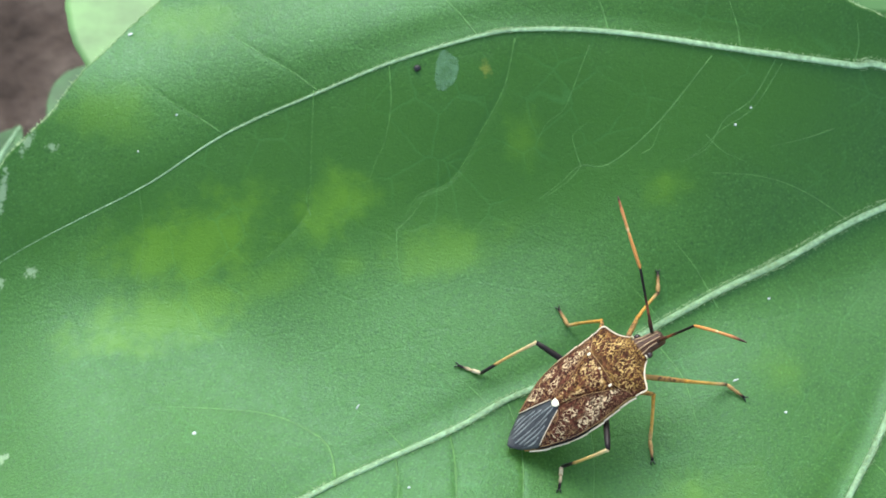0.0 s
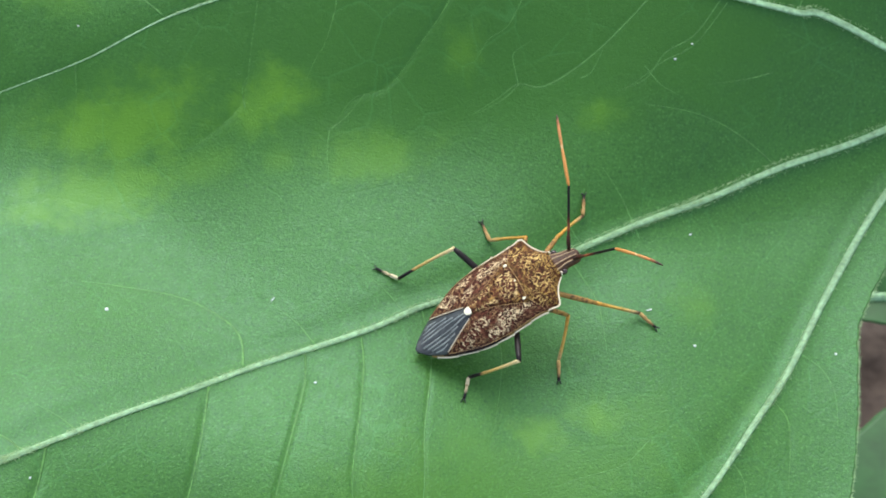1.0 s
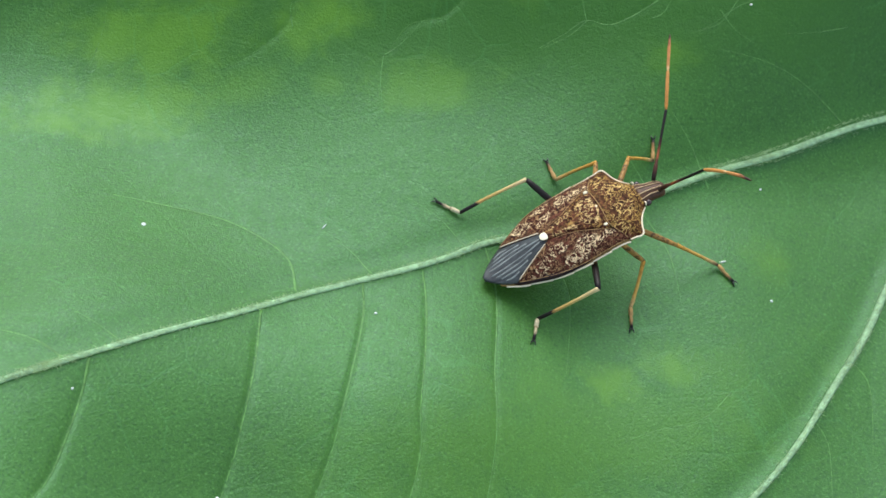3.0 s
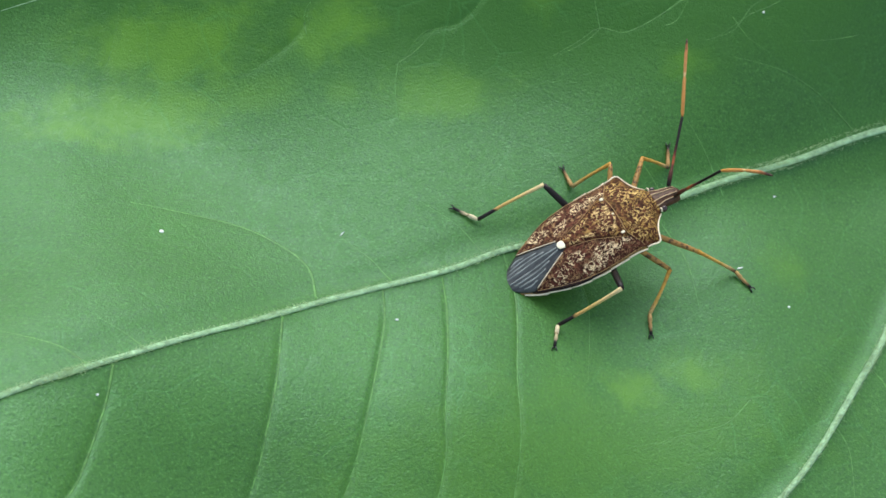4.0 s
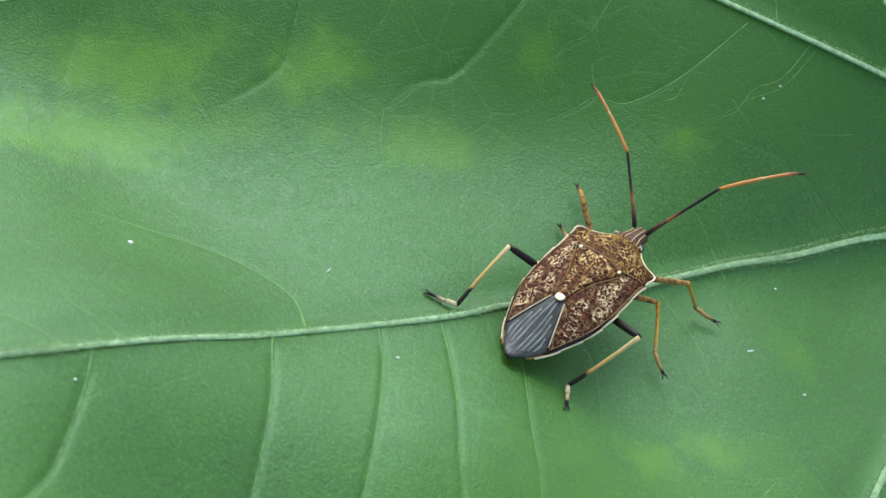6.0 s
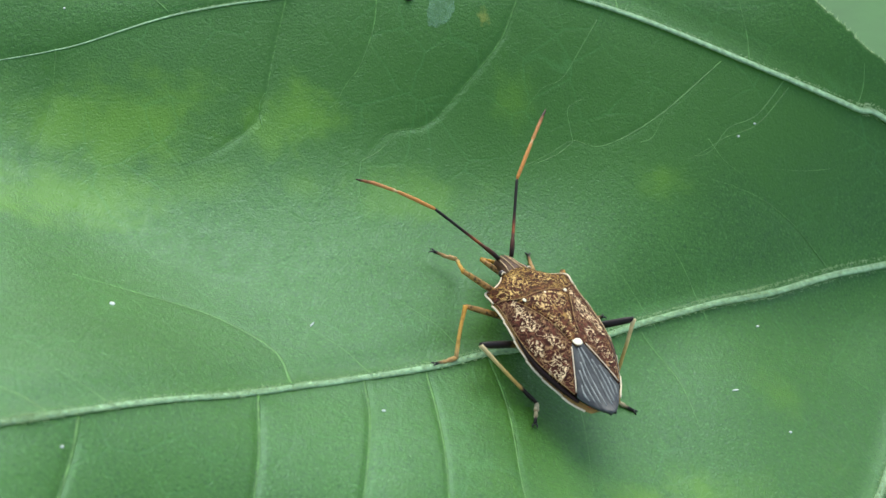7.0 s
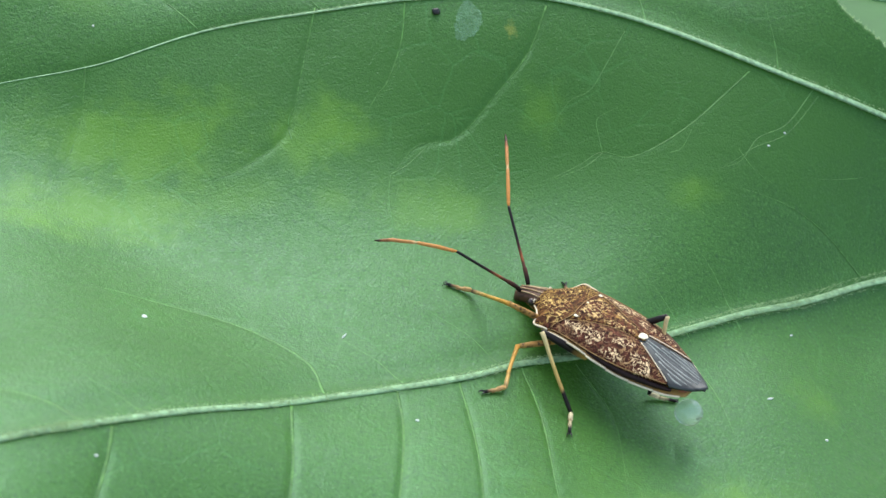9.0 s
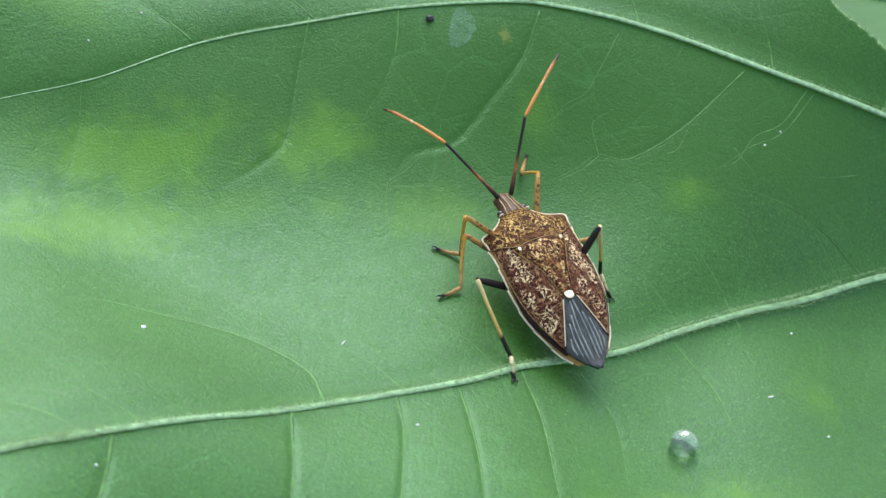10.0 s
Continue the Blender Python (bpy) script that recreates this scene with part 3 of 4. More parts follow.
speck("dropping", 1.73, 4.50, 0.045, 0.04, 0.035, DUNG, "tiny black round dropping on the leaf", "dropping", 0, 3)
for k, (x, y, rx, ry, turn) in enumerate((
        (-1.53, 0.76, 0.032, 0.026, 0), (5.02, 0.04, 0.024, 0.018, 0), (0.30, 0.86, 0.05, 0.009, 50), (5.20, 1.51, 0.022, 0.015, 20),
        (4.56, 0.50, 0.05, 0.012, 10), (-0.90, -2.36, 0.028, 0.02, 30), (6.65, -0.07, 0.02, 0.018, 0), (5.25, 3.24, 0.02, 0.016, 0),
        (-1.23, 4.66, 0.018, 0.014, 0), (-1.77, 4.35, 0.015, 0.014, 0), (2.99, 5.09, 0.05, 0.02, -20),
        (-1.68, 5.92, 0.045, 0.02, 10), (5.47, 3.38, 0.016, 0.014, 0), (0.74, -0.30, 0.022, 0.016, 0), (-2.12, -1.57, 0.02, 0.014, 40))):
    speck("speck", x, y, 0.8 * rx, 0.8 * ry, 0.010, WHITE_SPECK, "tiny white speck of debris on the leaf", "speck", turn, k, 0.5)


def film():
    """A thin pale scab where something was stuck to the blade."""
    rng = np.random.RandomState(7)
    cx, cy = 2.06, 4.41
    loop = []
    for k in range(30):
        a = 2 * math.pi * k / 30
        r = 1 + 0.10 * math.sin(3 * a + 1) + 0.06 * rng.uniform(-1, 1)
        u, w = 0.135 * r * math.cos(a), 0.205 * r * math.sin(a)
        loop.append((cx + u * math.cos(0.45) + w * math.sin(0.45), cy - u * math.sin(0.45) + w * math.cos(0.45)))
    v, f, n = radial_sheet(loop, (cx, cy), 60, 8, lambda x, y: blade_height(x, y) + 0.012)
    return tagged(new("film", mesh_of("film", v, f, SCALE_FILM)), "small pale blue-green scab on the leaf", "film")


film()


# ---- the shield bug: x forward, y to its left, z up, origin in the middle of its back ----
def lerp(x, *pts):
    xs, ys = zip(*pts)
    return np.interp(x, xs, ys)


def smooth_of(pts, n=200):
    c = spline(pts, n)
    return lambda x: np.interp(x, c[:, 0], c[:, 1])


HALF = smooth_of(((-1.12, 0.0), (-1.10, 0.055), (-1.04, 0.118), (-0.96, 0.178), (-0.87, 0.234), (-0.80, 0.275), (-0.60, 0.358), (-0.40, 0.425), (-0.15, 0.455), (0.1, 0.45), (0.30, 0.445), (0.40, 0.458), (0.455, 0.445), (0.50, 0.385), (0.58, 0.285), (0.65, 0.205), (0.71, 0.155)))
CREST = smooth_of(((-1.13, -0.150), (-1.02, -0.140), (-0.9, -0.110), (-0.65, -0.03), (-0.39, 0.055), (-0.1, 0.11), (0.2, 0.140), (0.4, 0.125), (0.55, 0.095), (0.65, 0.07), (0.72, 0.05)))
EDGE = smooth_of(((-1.13, -0.160), (-1.02, -0.165), (-0.9, -0.160), (-0.65, -0.115), (-0.4, -0.075), (-0.1, -0.035), (0.2, 0.0), (0.44, 0.005), (0.55, -0.003), (0.65, -0.01), (0.72, -0.015)))


# the belly hangs a little below the wing cases towards the tail
SAG = smooth_of(((-1.1, 0.03), (-0.85, 0.066), (-0.5, 0.060), (-0.15, 0.024), (0.1, 0.0), (0.7, 0.0)))


def sag(x, s):
    """How far the belly's edge stands below the wing case on its left (1) and right (-1) side."""
    return float(SAG(x)) * (1.0 if s > 0 else 0.15)


def back(x, y):
    w = np.maximum(HALF(x), 0.02)
    return CREST(x) - (CREST(x) - EDGE(x)) * np.clip(np.abs(y) / w, 0, 1.05) ** 2.3


def plate(xs, lo, hi, lift, cols=14, thick=0.02, ripple=0.0):
    """A shell on the back between two edges y = lo(x) and hi(x)."""
    rows = len(xs)
    top = []
    for x in xs:
        for k in np.linspace(0, 1, cols):
            y = lo(x) + (hi(x) - lo(x)) * k
            rim = 1 - abs(2 * k - 1) ** 6
            top.append((x, y, float(back(x, y)) + lift * (0.4 + 0.6 * rim) + ripple * math.sin(40 * x + 9 * y) * math.sin(33 * y)))
    low = [(x, y, z - thick) for x, y, z in top]
    n = rows * cols
    f = []
    for i in range(rows - 1):
        for j in range(cols - 1):
            a = i * cols + j
            f.append((a, a + cols, a + cols + 1, a + 1))
            f.append((n + a, n + a + 1, n + a + cols + 1, n + a + cols))
    for i in range(rows - 1):
        a, b = i * cols, i * cols + cols - 1
        f.append((a, n + a, n + a + cols, a + cols))
        f.append((b, b + cols, n + b + cols, n + b))
    for j in range(cols - 1):
        a, b = j, (rows - 1) * cols + j
        f.append((a, a + 1, n + a + 1, n + a))
        f.append((b, n + b, n + b + 1, b + 1))
    # orient so that the upper side faces up
    if xs[0] > xs[-1]:
        f = [q[::-1] for q in f]
    me_v = top + low
    return me_v, f


def flip_up(v, f):
    a, b, c = (np.array(v[i]) for i in f[0][:3])
    return f if np.cross(b - a, c - a)[2] > 0 else [q[::-1] for q in f]


def shell(name, parent, mat, label, xs, lo, hi, lift, **kw):
    v, f = plate(xs, lo, hi, lift, **kw)
    return part(name, mesh_of(name, v, flip_up(v, f), mat), parent, label)


def scut(x):
    return lerp(x, (-0.43, 0.0), (-0.41, 0.035), (-0.36, 0.055), (-0.25, 0.075), (-0.1, 0.12), (0.1, 0.215), (0.24, 0.285))


def suture(x):
    return 0.045 + 0.175 * (-0.36 - x) / 0.45


def shoulder(y):
    """How far the neck shield's hind edge is swept forward towards its shoulders."""
    k = min(1.0, max(0.0, (abs(y) - 0.20) / 0.25))
    return 0.125 * k * k * (3 - 2 * k)


def limb(path, radii, name, mat, parent, label="", sides=8):
    v, f = tube(path, radii, sides)
    return part(name, mesh_of(name, v, f, mat), parent, label)


LEG_SIZES = {"fore": ((0.447, 0.129, -0.154), 0.68, 0.63, 0.24, (0.28, 0.69, 0.68)), "middle": ((0.274, 0.205, -0.182), 0.56, 0.52, 0.24, (0.43, -0.54, 0.35)), "hind": ((0.0, 0.298, -0.207), 0.56, 0.785, 0.28, (0.45, 0.38, 0.43))}
TAN, DARK, ORANGE = (0.58, 0.33, 0.07), (0.016, 0.011, 0.010), (0.62, 0.30, 0.045)
LEG_LOOK = {
    "fore": (banded("fore thigh", ((0.0, TAN), (0.5, (0.34, 0.18, 0.05)), (1.0, (0.46, 0.24, 0.06))), 0.66, 0.8),
             banded("fore shin", ((0.0, ORANGE), (0.6, TAN), (0.85, (0.55, 0.36, 0.14)), (0.97, (0.10, 0.05, 0.03))), 0.6, 0.3)),
    "hind": (banded("hind thigh", ((0.0, TAN), (0.2, (0.30, 0.17, 0.05)), (0.3, DARK), (1.0, DARK)), 0.62, 0.1),
             banded("hind shin", ((0.0, (0.72, 0.56, 0.28)), (0.45, (0.60, 0.40, 0.12)), (0.66, (0.55, 0.33, 0.10)), (0.72, DARK), (1.0, DARK)), 0.8, 0.1))}
LEG_LOOK["middle"] = LEG_LOOK["fore"]
FOOT = {"fore": banded("fore foot", ((0.0, (0.50, 0.30, 0.10)), (0.6, (0.45, 0.25, 0.09)), (0.9, DARK)), 0.24, 0.2),
        "hind": banded("hind foot", ((0.0, (0.70, 0.58, 0.34)), (0.36, (0.72, 0.60, 0.36)), (0.42, (0.30, 0.20, 0.09)), (0.5, (0.66, 0.53, 0.29)), (0.78, DARK)), 0.28, 0.25)}
FOOT["middle"] = FOOT["fore"]
ANTENNA_BASE = banded("antenna base", ((0.0, DARK), (0.28, (0.10, 0.03, 0.015)), (0.34, (0.30, 0.08, 0.025)), (0.48, (0.05, 0.015, 0.012)), (0.6, DARK), (1.0, DARK)), 0.80, 0.1)
ANTENNA_TIP = banded("antenna tip", ((0.0, (0.66, 0.26, 0.06)), (0.47, (0.62, 0.27, 0.08)), (0.5, (0.78, 0.50, 0.24)), (0.56, (0.62, 0.28, 0.09)), (0.82, (0.52, 0.20, 0.07)), (0.93, (0.05, 0.02, 0.015))), 0.85, 0.1)


def build_bug():
    bug = tagged(new("shield_bug"), "brown mottled shield bug with cream edge walking on the leaf", "shield bug")
    xs = lambda a, b, n: np.linspace(a, b, n)
    v, f = plate(xs(0.245, 0.70, 30), lambda x: -HALF(x), lambda x: HALF(x), 0.022, cols=34)
    v = [(x + (0.70 - x) / 0.455 * shoulder(y), y, z) for x, y, z in v]
    part("pronotum", mesh_of("pronotum", v, flip_up(v, f), PRONOTUM), bug, "gold-flecked brown neck shield")
    shell("scutellum", bug, SCUTELLUM, "mottled brown triangular plate", xs(-0.43, 0.24, 34), lambda x: -scut(x), lambda x: scut(x), 0.026, cols=16)
    for s in (1, -1):
        inner = lambda x, s=s: s * (np.where(x > -0.36, scut(np.maximum(x, -0.41)) - 0.012, suture(x)))
        outer = lambda x, s=s: s * np.maximum(HALF(x) - 0.020 - 0.012 * np.clip(-x, 0, 1), np.abs(inner(x)) + 0.004)
        shell("wing_case", bug, CORIUM, "purple-brown wing case with cream flecks", xs(-0.815, 0.40, 54), inner, outer, 0.012, cols=16)
        shell("membrane", bug, MEMBRANE, "smoky translucent wing tip", xs(-1.115, -0.375, 36), lambda x, s=s: -0.02 * s, lambda x, s=s: s * np.minimum(suture(x), np.maximum(HALF(x) - 0.02, 0.03)), 0.006 + 0.002 * (s > 0), cols=12)
        for k in range(4):
            y0, y1 = 0.015 + 0.046 * k, 0.03 + 0.040 * k
            x0 = -0.42 - 0.10 * k - 0.03 * (k % 2)
            ln = spline(((x0 - 0.02, s * y0), ((x0 - 0.95) / 2, s * (y0 * 0.95 + 0.02)), (-1.03 + 0.035 * k, s * y1)), 14)
            zz = back(ln[:, 0], ln[:, 1]) + 0.004
            limb(np.column_stack([ln, zz]), 0.0085 + 0.002 * np.sin(np.linspace(0, 9, 14) + k), "wing_vein", WING_VEIN, bug, "", 6)
        # pale rim of the neck shield and the belly's edge
        rim = [(x + (0.70 - x) / 0.455 * shoulder(float(HALF(x))), s * (HALF(x) + 0.004), float(EDGE(x)) + 0.012) for x in xs(0.695, 0.25, 26)]
        limb(rim, lerp(xs(0, 1, 26), (0, 0.006), (0.3, 0.010), (0.8, 0.010), (1, 0.008)), "pale_rim", CREAM, bug, "narrow cream rim", 6)
        for k in range(6):
            a, b = 0.37 - 0.22 * k, 0.37 - 0.22 * (k + 1) + 0.006
            rim = [(x, s * (HALF(x) + 0.008 - 0.010 * q), float(EDGE(x)) - 0.012 - sag(x, s)) for q, x in zip(xs(0, 1, 8), xs(a, b, 8))]
            limb(rim, np.full(8, 0.0105), "belly_edge", CREAM, bug, "cream segment edge", 6)
        rim = [(x, float(outer(x)) + s * 0.004, float(back(x, outer(x))) + 0.008) for x in xs(0.34, -0.815, 30)]
        limb(rim, np.full(30, 0.0035), "wing_rim", SEAM, bug, "thin tan rim", 6)
        seam = [(x, float(inner(x)) + s * 0.008, float(back(x, inner(x))) + 0.016) for x in xs(-0.81, -0.42, 14)]
        limb(seam, np.full(14, 0.005), "wing_seam", CREAM, bug, "tan wing seam", 6)
        seam = [(x, s * (scut(x) + 0.03 * (0.25 - x)), float(back(x, scut(x))) + 0.016) for x in xs(-0.30, 0.24, 16)]
        limb(seam, np.full(16, 0.0032), "shield_seam", SEAM, bug, "", 6)
    seam = [(0.245 + 0.012 * math.cos(7 * y) + shoulder(y), y, float(back(0.25, y)) + 0.022) for y in xs(-0.425, 0.425, 30)]
    limb(seam, np.full(30, 0.0038), "neck_seam", SEAM, bug, "tan seam", 6)
    # two ivory dots on the plate's base and the spot on its tip
    for x, y, r in ((0.215, 0.225, 0.020), (0.215, -0.225, 0.018), (0.225, 0.0, 0.011)):
        part("ivory_dot", mesh_of("ivory_dot", *blob(1.25 * r, 0.85 * r, 0.008, 6, 10, 0.12, 4), SPOT), bug, "tiny ivory dot", Matrix.Translation([c * CM for c in (x, y, float(back(x, y)) + 0.026)]))
    part("ivory_spot", mesh_of("ivory_spot", *blob(0.056, 0.046, 0.009, 8, 14, 0.10, 2), SPOT), bug, "bright ivory spot", Matrix.Translation([c * CM for c in (-0.385, 0, float(back(-0.385, 0)) + 0.025)]))
    # belly
    verts, faces, n = [], [], 20
    rows = xs(-0.99, 0.60, 36)
    for x in rows:
        w, e0 = float(HALF(x)) * 0.985, float(EDGE(x)) - 0.012
        d = float(lerp(x, (-1.0, 0.03), (-0.85, 0.10), (-0.5, 0.15), (0.0, 0.22), (0.35, 0.23), (0.62, 0.10)))
        for j in range(n):
            a = 2 * math.pi * j / n
            y, q = w * math.cos(a), math.sin(a)
            e = e0 - float(SAG(x)) * (0.575 + 0.425 * math.cos(a))
            verts.append((x, y, e + (0.02 * q if q > 0 else d * q * (1 - 0.35 * abs(math.cos(a))))))
    for i in range(len(rows) - 1):
        for j in range(n):
            k = (j + 1) % n
            faces.append((i * n + j, (i + 1) * n + j, (i + 1) * n + k, i * n + k))
    faces += [tuple(range(n)), tuple((len(rows) - 1) * n + j for j in range(n))[::-1]]
    part("belly", mesh_of("belly", verts, faces, VENTER), bug, "ochre belly")
    for s in (1, -1):
        v, f = tube([(x, s * (float(HALF(x)) - 0.03), float(EDGE(x)) - 0.5 * sag(x, s)) for x in xs(-0.86, -0.05, 20)], np.full(20, 0.034) * np.sin(np.linspace(0.5, 2.8, 20)), 8, 1.0)
        part("flank", mesh_of("flank", v, f, FLANK), bug, "dark gap under the wing case")
    part("tail_plate", mesh_of("tail_plate", *blob(0.10, 0.15, 0.030, 8, 14), RUST), bug, "rust red tail plate", pose(-0.91 * CM, 0, -0.215 * CM, 0, 8, 0))
    # head
    head_v, head_f, n = [], [], 14
    rows = xs(0.60, 1.0, 18)
    hw = smooth_of(((0.58, 0.150), (0.68, 0.148), (0.74, 0.138), (0.80, 0.112), (0.88, 0.104), (0.95, 0.094), (0.985, 0.072), (1.0, 0.035)))
    hz = smooth_of(((0.58, 0.065), (0.7, 0.06), (0.85, 0.03), (0.95, 0.0), (1.0, -0.02)))
    for x in rows:
        for j in range(n):
            a = 2 * math.pi * j / n
            head_v.append((x, float(hw(x)) * math.cos(a), float(hz(x)) - 0.075 + (0.085 if math.sin(a) > 0 else 0.06) * math.sin(a)))
    for i in range(len(rows) - 1):
        for j in range(n):
            k = (j + 1) % n
            head_f.append((i * n + j, (i + 1) * n + j, (i + 1) * n + k, i * n + k))
    head_f += [tuple(range(n)), tuple((len(rows) - 1) * n + j for j in range(n))[::-1]]
    head = part("head", mesh_of("head", head_v, head_f, HEAD), bug, "striped brown head")
    for y in (-0.11, -0.045, 0.045, 0.11):
        ln = [(x, y * float(hw(x)) / 0.17, float(hz(x)) - 0.075 + 0.085 * math.sqrt(max(0, 1 - (y / 0.17) ** 2)) + 0.005) for x in xs(0.68, 0.965, 12)]
        limb(ln, np.full(12, 0.0065), "head_stripe", STRIPE, head, "tan stripe", 6)
    for s in (1, -1):
        part("eye", mesh_of("eye", *blob(0.040, 0.036, 0.038, 10, 16), EYE), head, "dark round eye", Matrix.Translation([c * CM for c in (0.752, s * 0.128, -0.012)]))
        part("eye_rim", mesh_of("eye_rim", *tube([(0.705 + 0.012 * math.cos(k), s * (0.140 + 0.022 * math.sin(k)), 0.005 + 0.034 * math.cos(k)) for k in np.linspace(-1, 1.2, 8)], np.full(8, 0.008), 6), CREAM), head)
    limb([(0.92, 0, -0.09), (0.75, 0, -0.16), (0.45, 0, -0.23), (0.2, 0, -0.24)], (0.028, 0.026, 0.02, 0.012), "beak", LEG_LOOK["fore"][0], bug, "folded sucking beak")
    limbs = {}
    for s, side in ((1, "left"), (-1, "right")):
        for kind, (hip, lf, lt, lr, _) in LEG_SIZES.items():
            fat = 0.036 if kind == "hind" else 0.030
            thigh = limb([(u * lf, 0, 0) for u in (0, 0.08, 0.3, 0.6, 0.85, 1.0)], [fat * q for q in (0.6, 0.85, 1.0, 1.0, 0.9, 0.7)], "thigh", LEG_LOOK[kind][0], bug, "black thigh" if kind == "hind" else "tan speckled thigh", 10)
            shin = limb([(u * lt, 0, 0.012 * math.sin(math.pi * u)) for u in (0, 0.05, 0.3, 0.6, 0.9, 1.0)], [q for q in (0.026, 0.022, 0.018, 0.0175, 0.021, 0.019)], "shin", LEG_LOOK[kind][1], bug, "cream shin with black end" if kind == "hind" else "orange-tan shin", 10)
            foot = limb([(u * lr, 0, 0.008 * math.sin(9 * u)) for u in (0, 0.1, 0.35, 0.42, 0.62, 0.7, 1.0)], (0.016, 0.023, 0.024, 0.016, 0.021, 0.015, 0.017), "foot", FOOT[kind], bug, "ivory foot" if kind == "hind" else "tan foot", 8)
            for c in (1, -1):
                limb([(lr * 0.97, 0, 0), (lr + 0.025, c * 0.02, 0.012), (lr + 0.05, c * 0.026, -0.008)], (0.010, 0.008, 0.003), "claw", BLACK, foot, "", 6)
            limbs[side, kind] = (thigh, shin, foot)
        la, lb = ANTENNA_LEN[side]
        base = limb([(u * la, 0, z) for u, z in ((0, 0), (0.1, 0.012), (0.20, 0.012), (0.225, 0.01), (0.6, 0.004), (0.97, 0.0), (1.0, 0))], (0.022, 0.024, 0.022, 0.016, 0.0145, 0.0155, 0.011), "antenna_base", ANTENNA_BASE, bug, "black and rust antenna base", 8)
        tip = limb([(u * lb, 0, z) for u, z in ((0, 0), (0.04, 0.0), (0.25, 0.012), (0.48, 0.016), (0.51, 0.016), (0.54, 0.014), (0.8, 0.0), (0.95, -0.03), (1.0, -0.04))], (0.011, 0.0175, 0.0195, 0.017, 0.0105, 0.0165, 0.0175, 0.012, 0.004), "antenna_tip", ANTENNA_TIP, bug, "orange antenna end", 8)
        limbs[side, "antenna"] = (base, tip)
    return bug, limbs


ANTENNA_LEN = {"left": (0.78, 0.83), "right": (0.82, 0.88)}
bug, limbs = build_bug()

# ---- the drop that the bug lets fall ----
def build_drop():
    v, f = blob(0.135, 0.135, 0.125, 18, 28)
    return tagged(new("drop", mesh_of("drop", v, f, WATER)), "clear round drop of liquid from the bug's tail", "drop")


drop = build_drop()

# ---- how the bug moves: seconds, place in cm, heading, nose up, left side up in degrees ----
BODY = (
    (0, 2.882, 0.365, 0.409, 18.522, 13.526, 2.818),
    (0.5, 2.869, 0.396, 0.408, 22.126, 11.727, 4.434),
    (1.5, 2.87, 0.406, 0.394, 19.352, 11.565, 5.562),
    (2, 2.891, 0.448, 0.361, 19.671, 10.801, 4.794),
    (2.5, 2.903, 0.48, 0.388, 19.275, 10.575, -1.805),
    (4, 2.896, 0.589, 0.242, 19.498, 12.847, 2.108),
    (4.5, 2.753, 0.55, 0.254, 27.399, 10.271, -4.182),
    (5, 2.682, 0.6, 0.272, 29.745, 9.841, -3.208),
    (5.2, 2.663, 0.595, 0.29, 30.286, 9.034, -3.182),
    (6.3, 2.643, 0.638, 0.315, 48.111, 5.746, 3.209),
    (6.5, 2.422, 0.719, 0.35, 73.673, 1.668, 4.074),
    (6.8, 2.483, 0.733, 0.324, 98.537, 1.939, -2.445),
    (7, 2.539, 0.687, 0.315, 106.231, -0.43, -1.705),
    (7.5, 2.701, 0.689, 0.232, 117.631, -3.039, 0.897),
    (8, 2.78, 0.789, 0.226, 130.055, -2.921, 0.174),
    (8.5, 2.842, 0.878, 0.185, 131.239, -3.789, 0.506),
    (9, 2.792, 0.831, 0.221, 131.697, -6.436, 2.367),
    (9.3, 2.769, 0.829, 0.216, 130.165, -5.337, 2.575),
    (9.5, 2.623, 0.791, 0.212, 118.343, -3.005, -0.92),
    (9.8, 2.433, 1.025, 0.32, 110.788, 7.278, -2.703),
    (10, 2.378, 1.496, 0.426, 106.34, 12.637, -6.865),
)
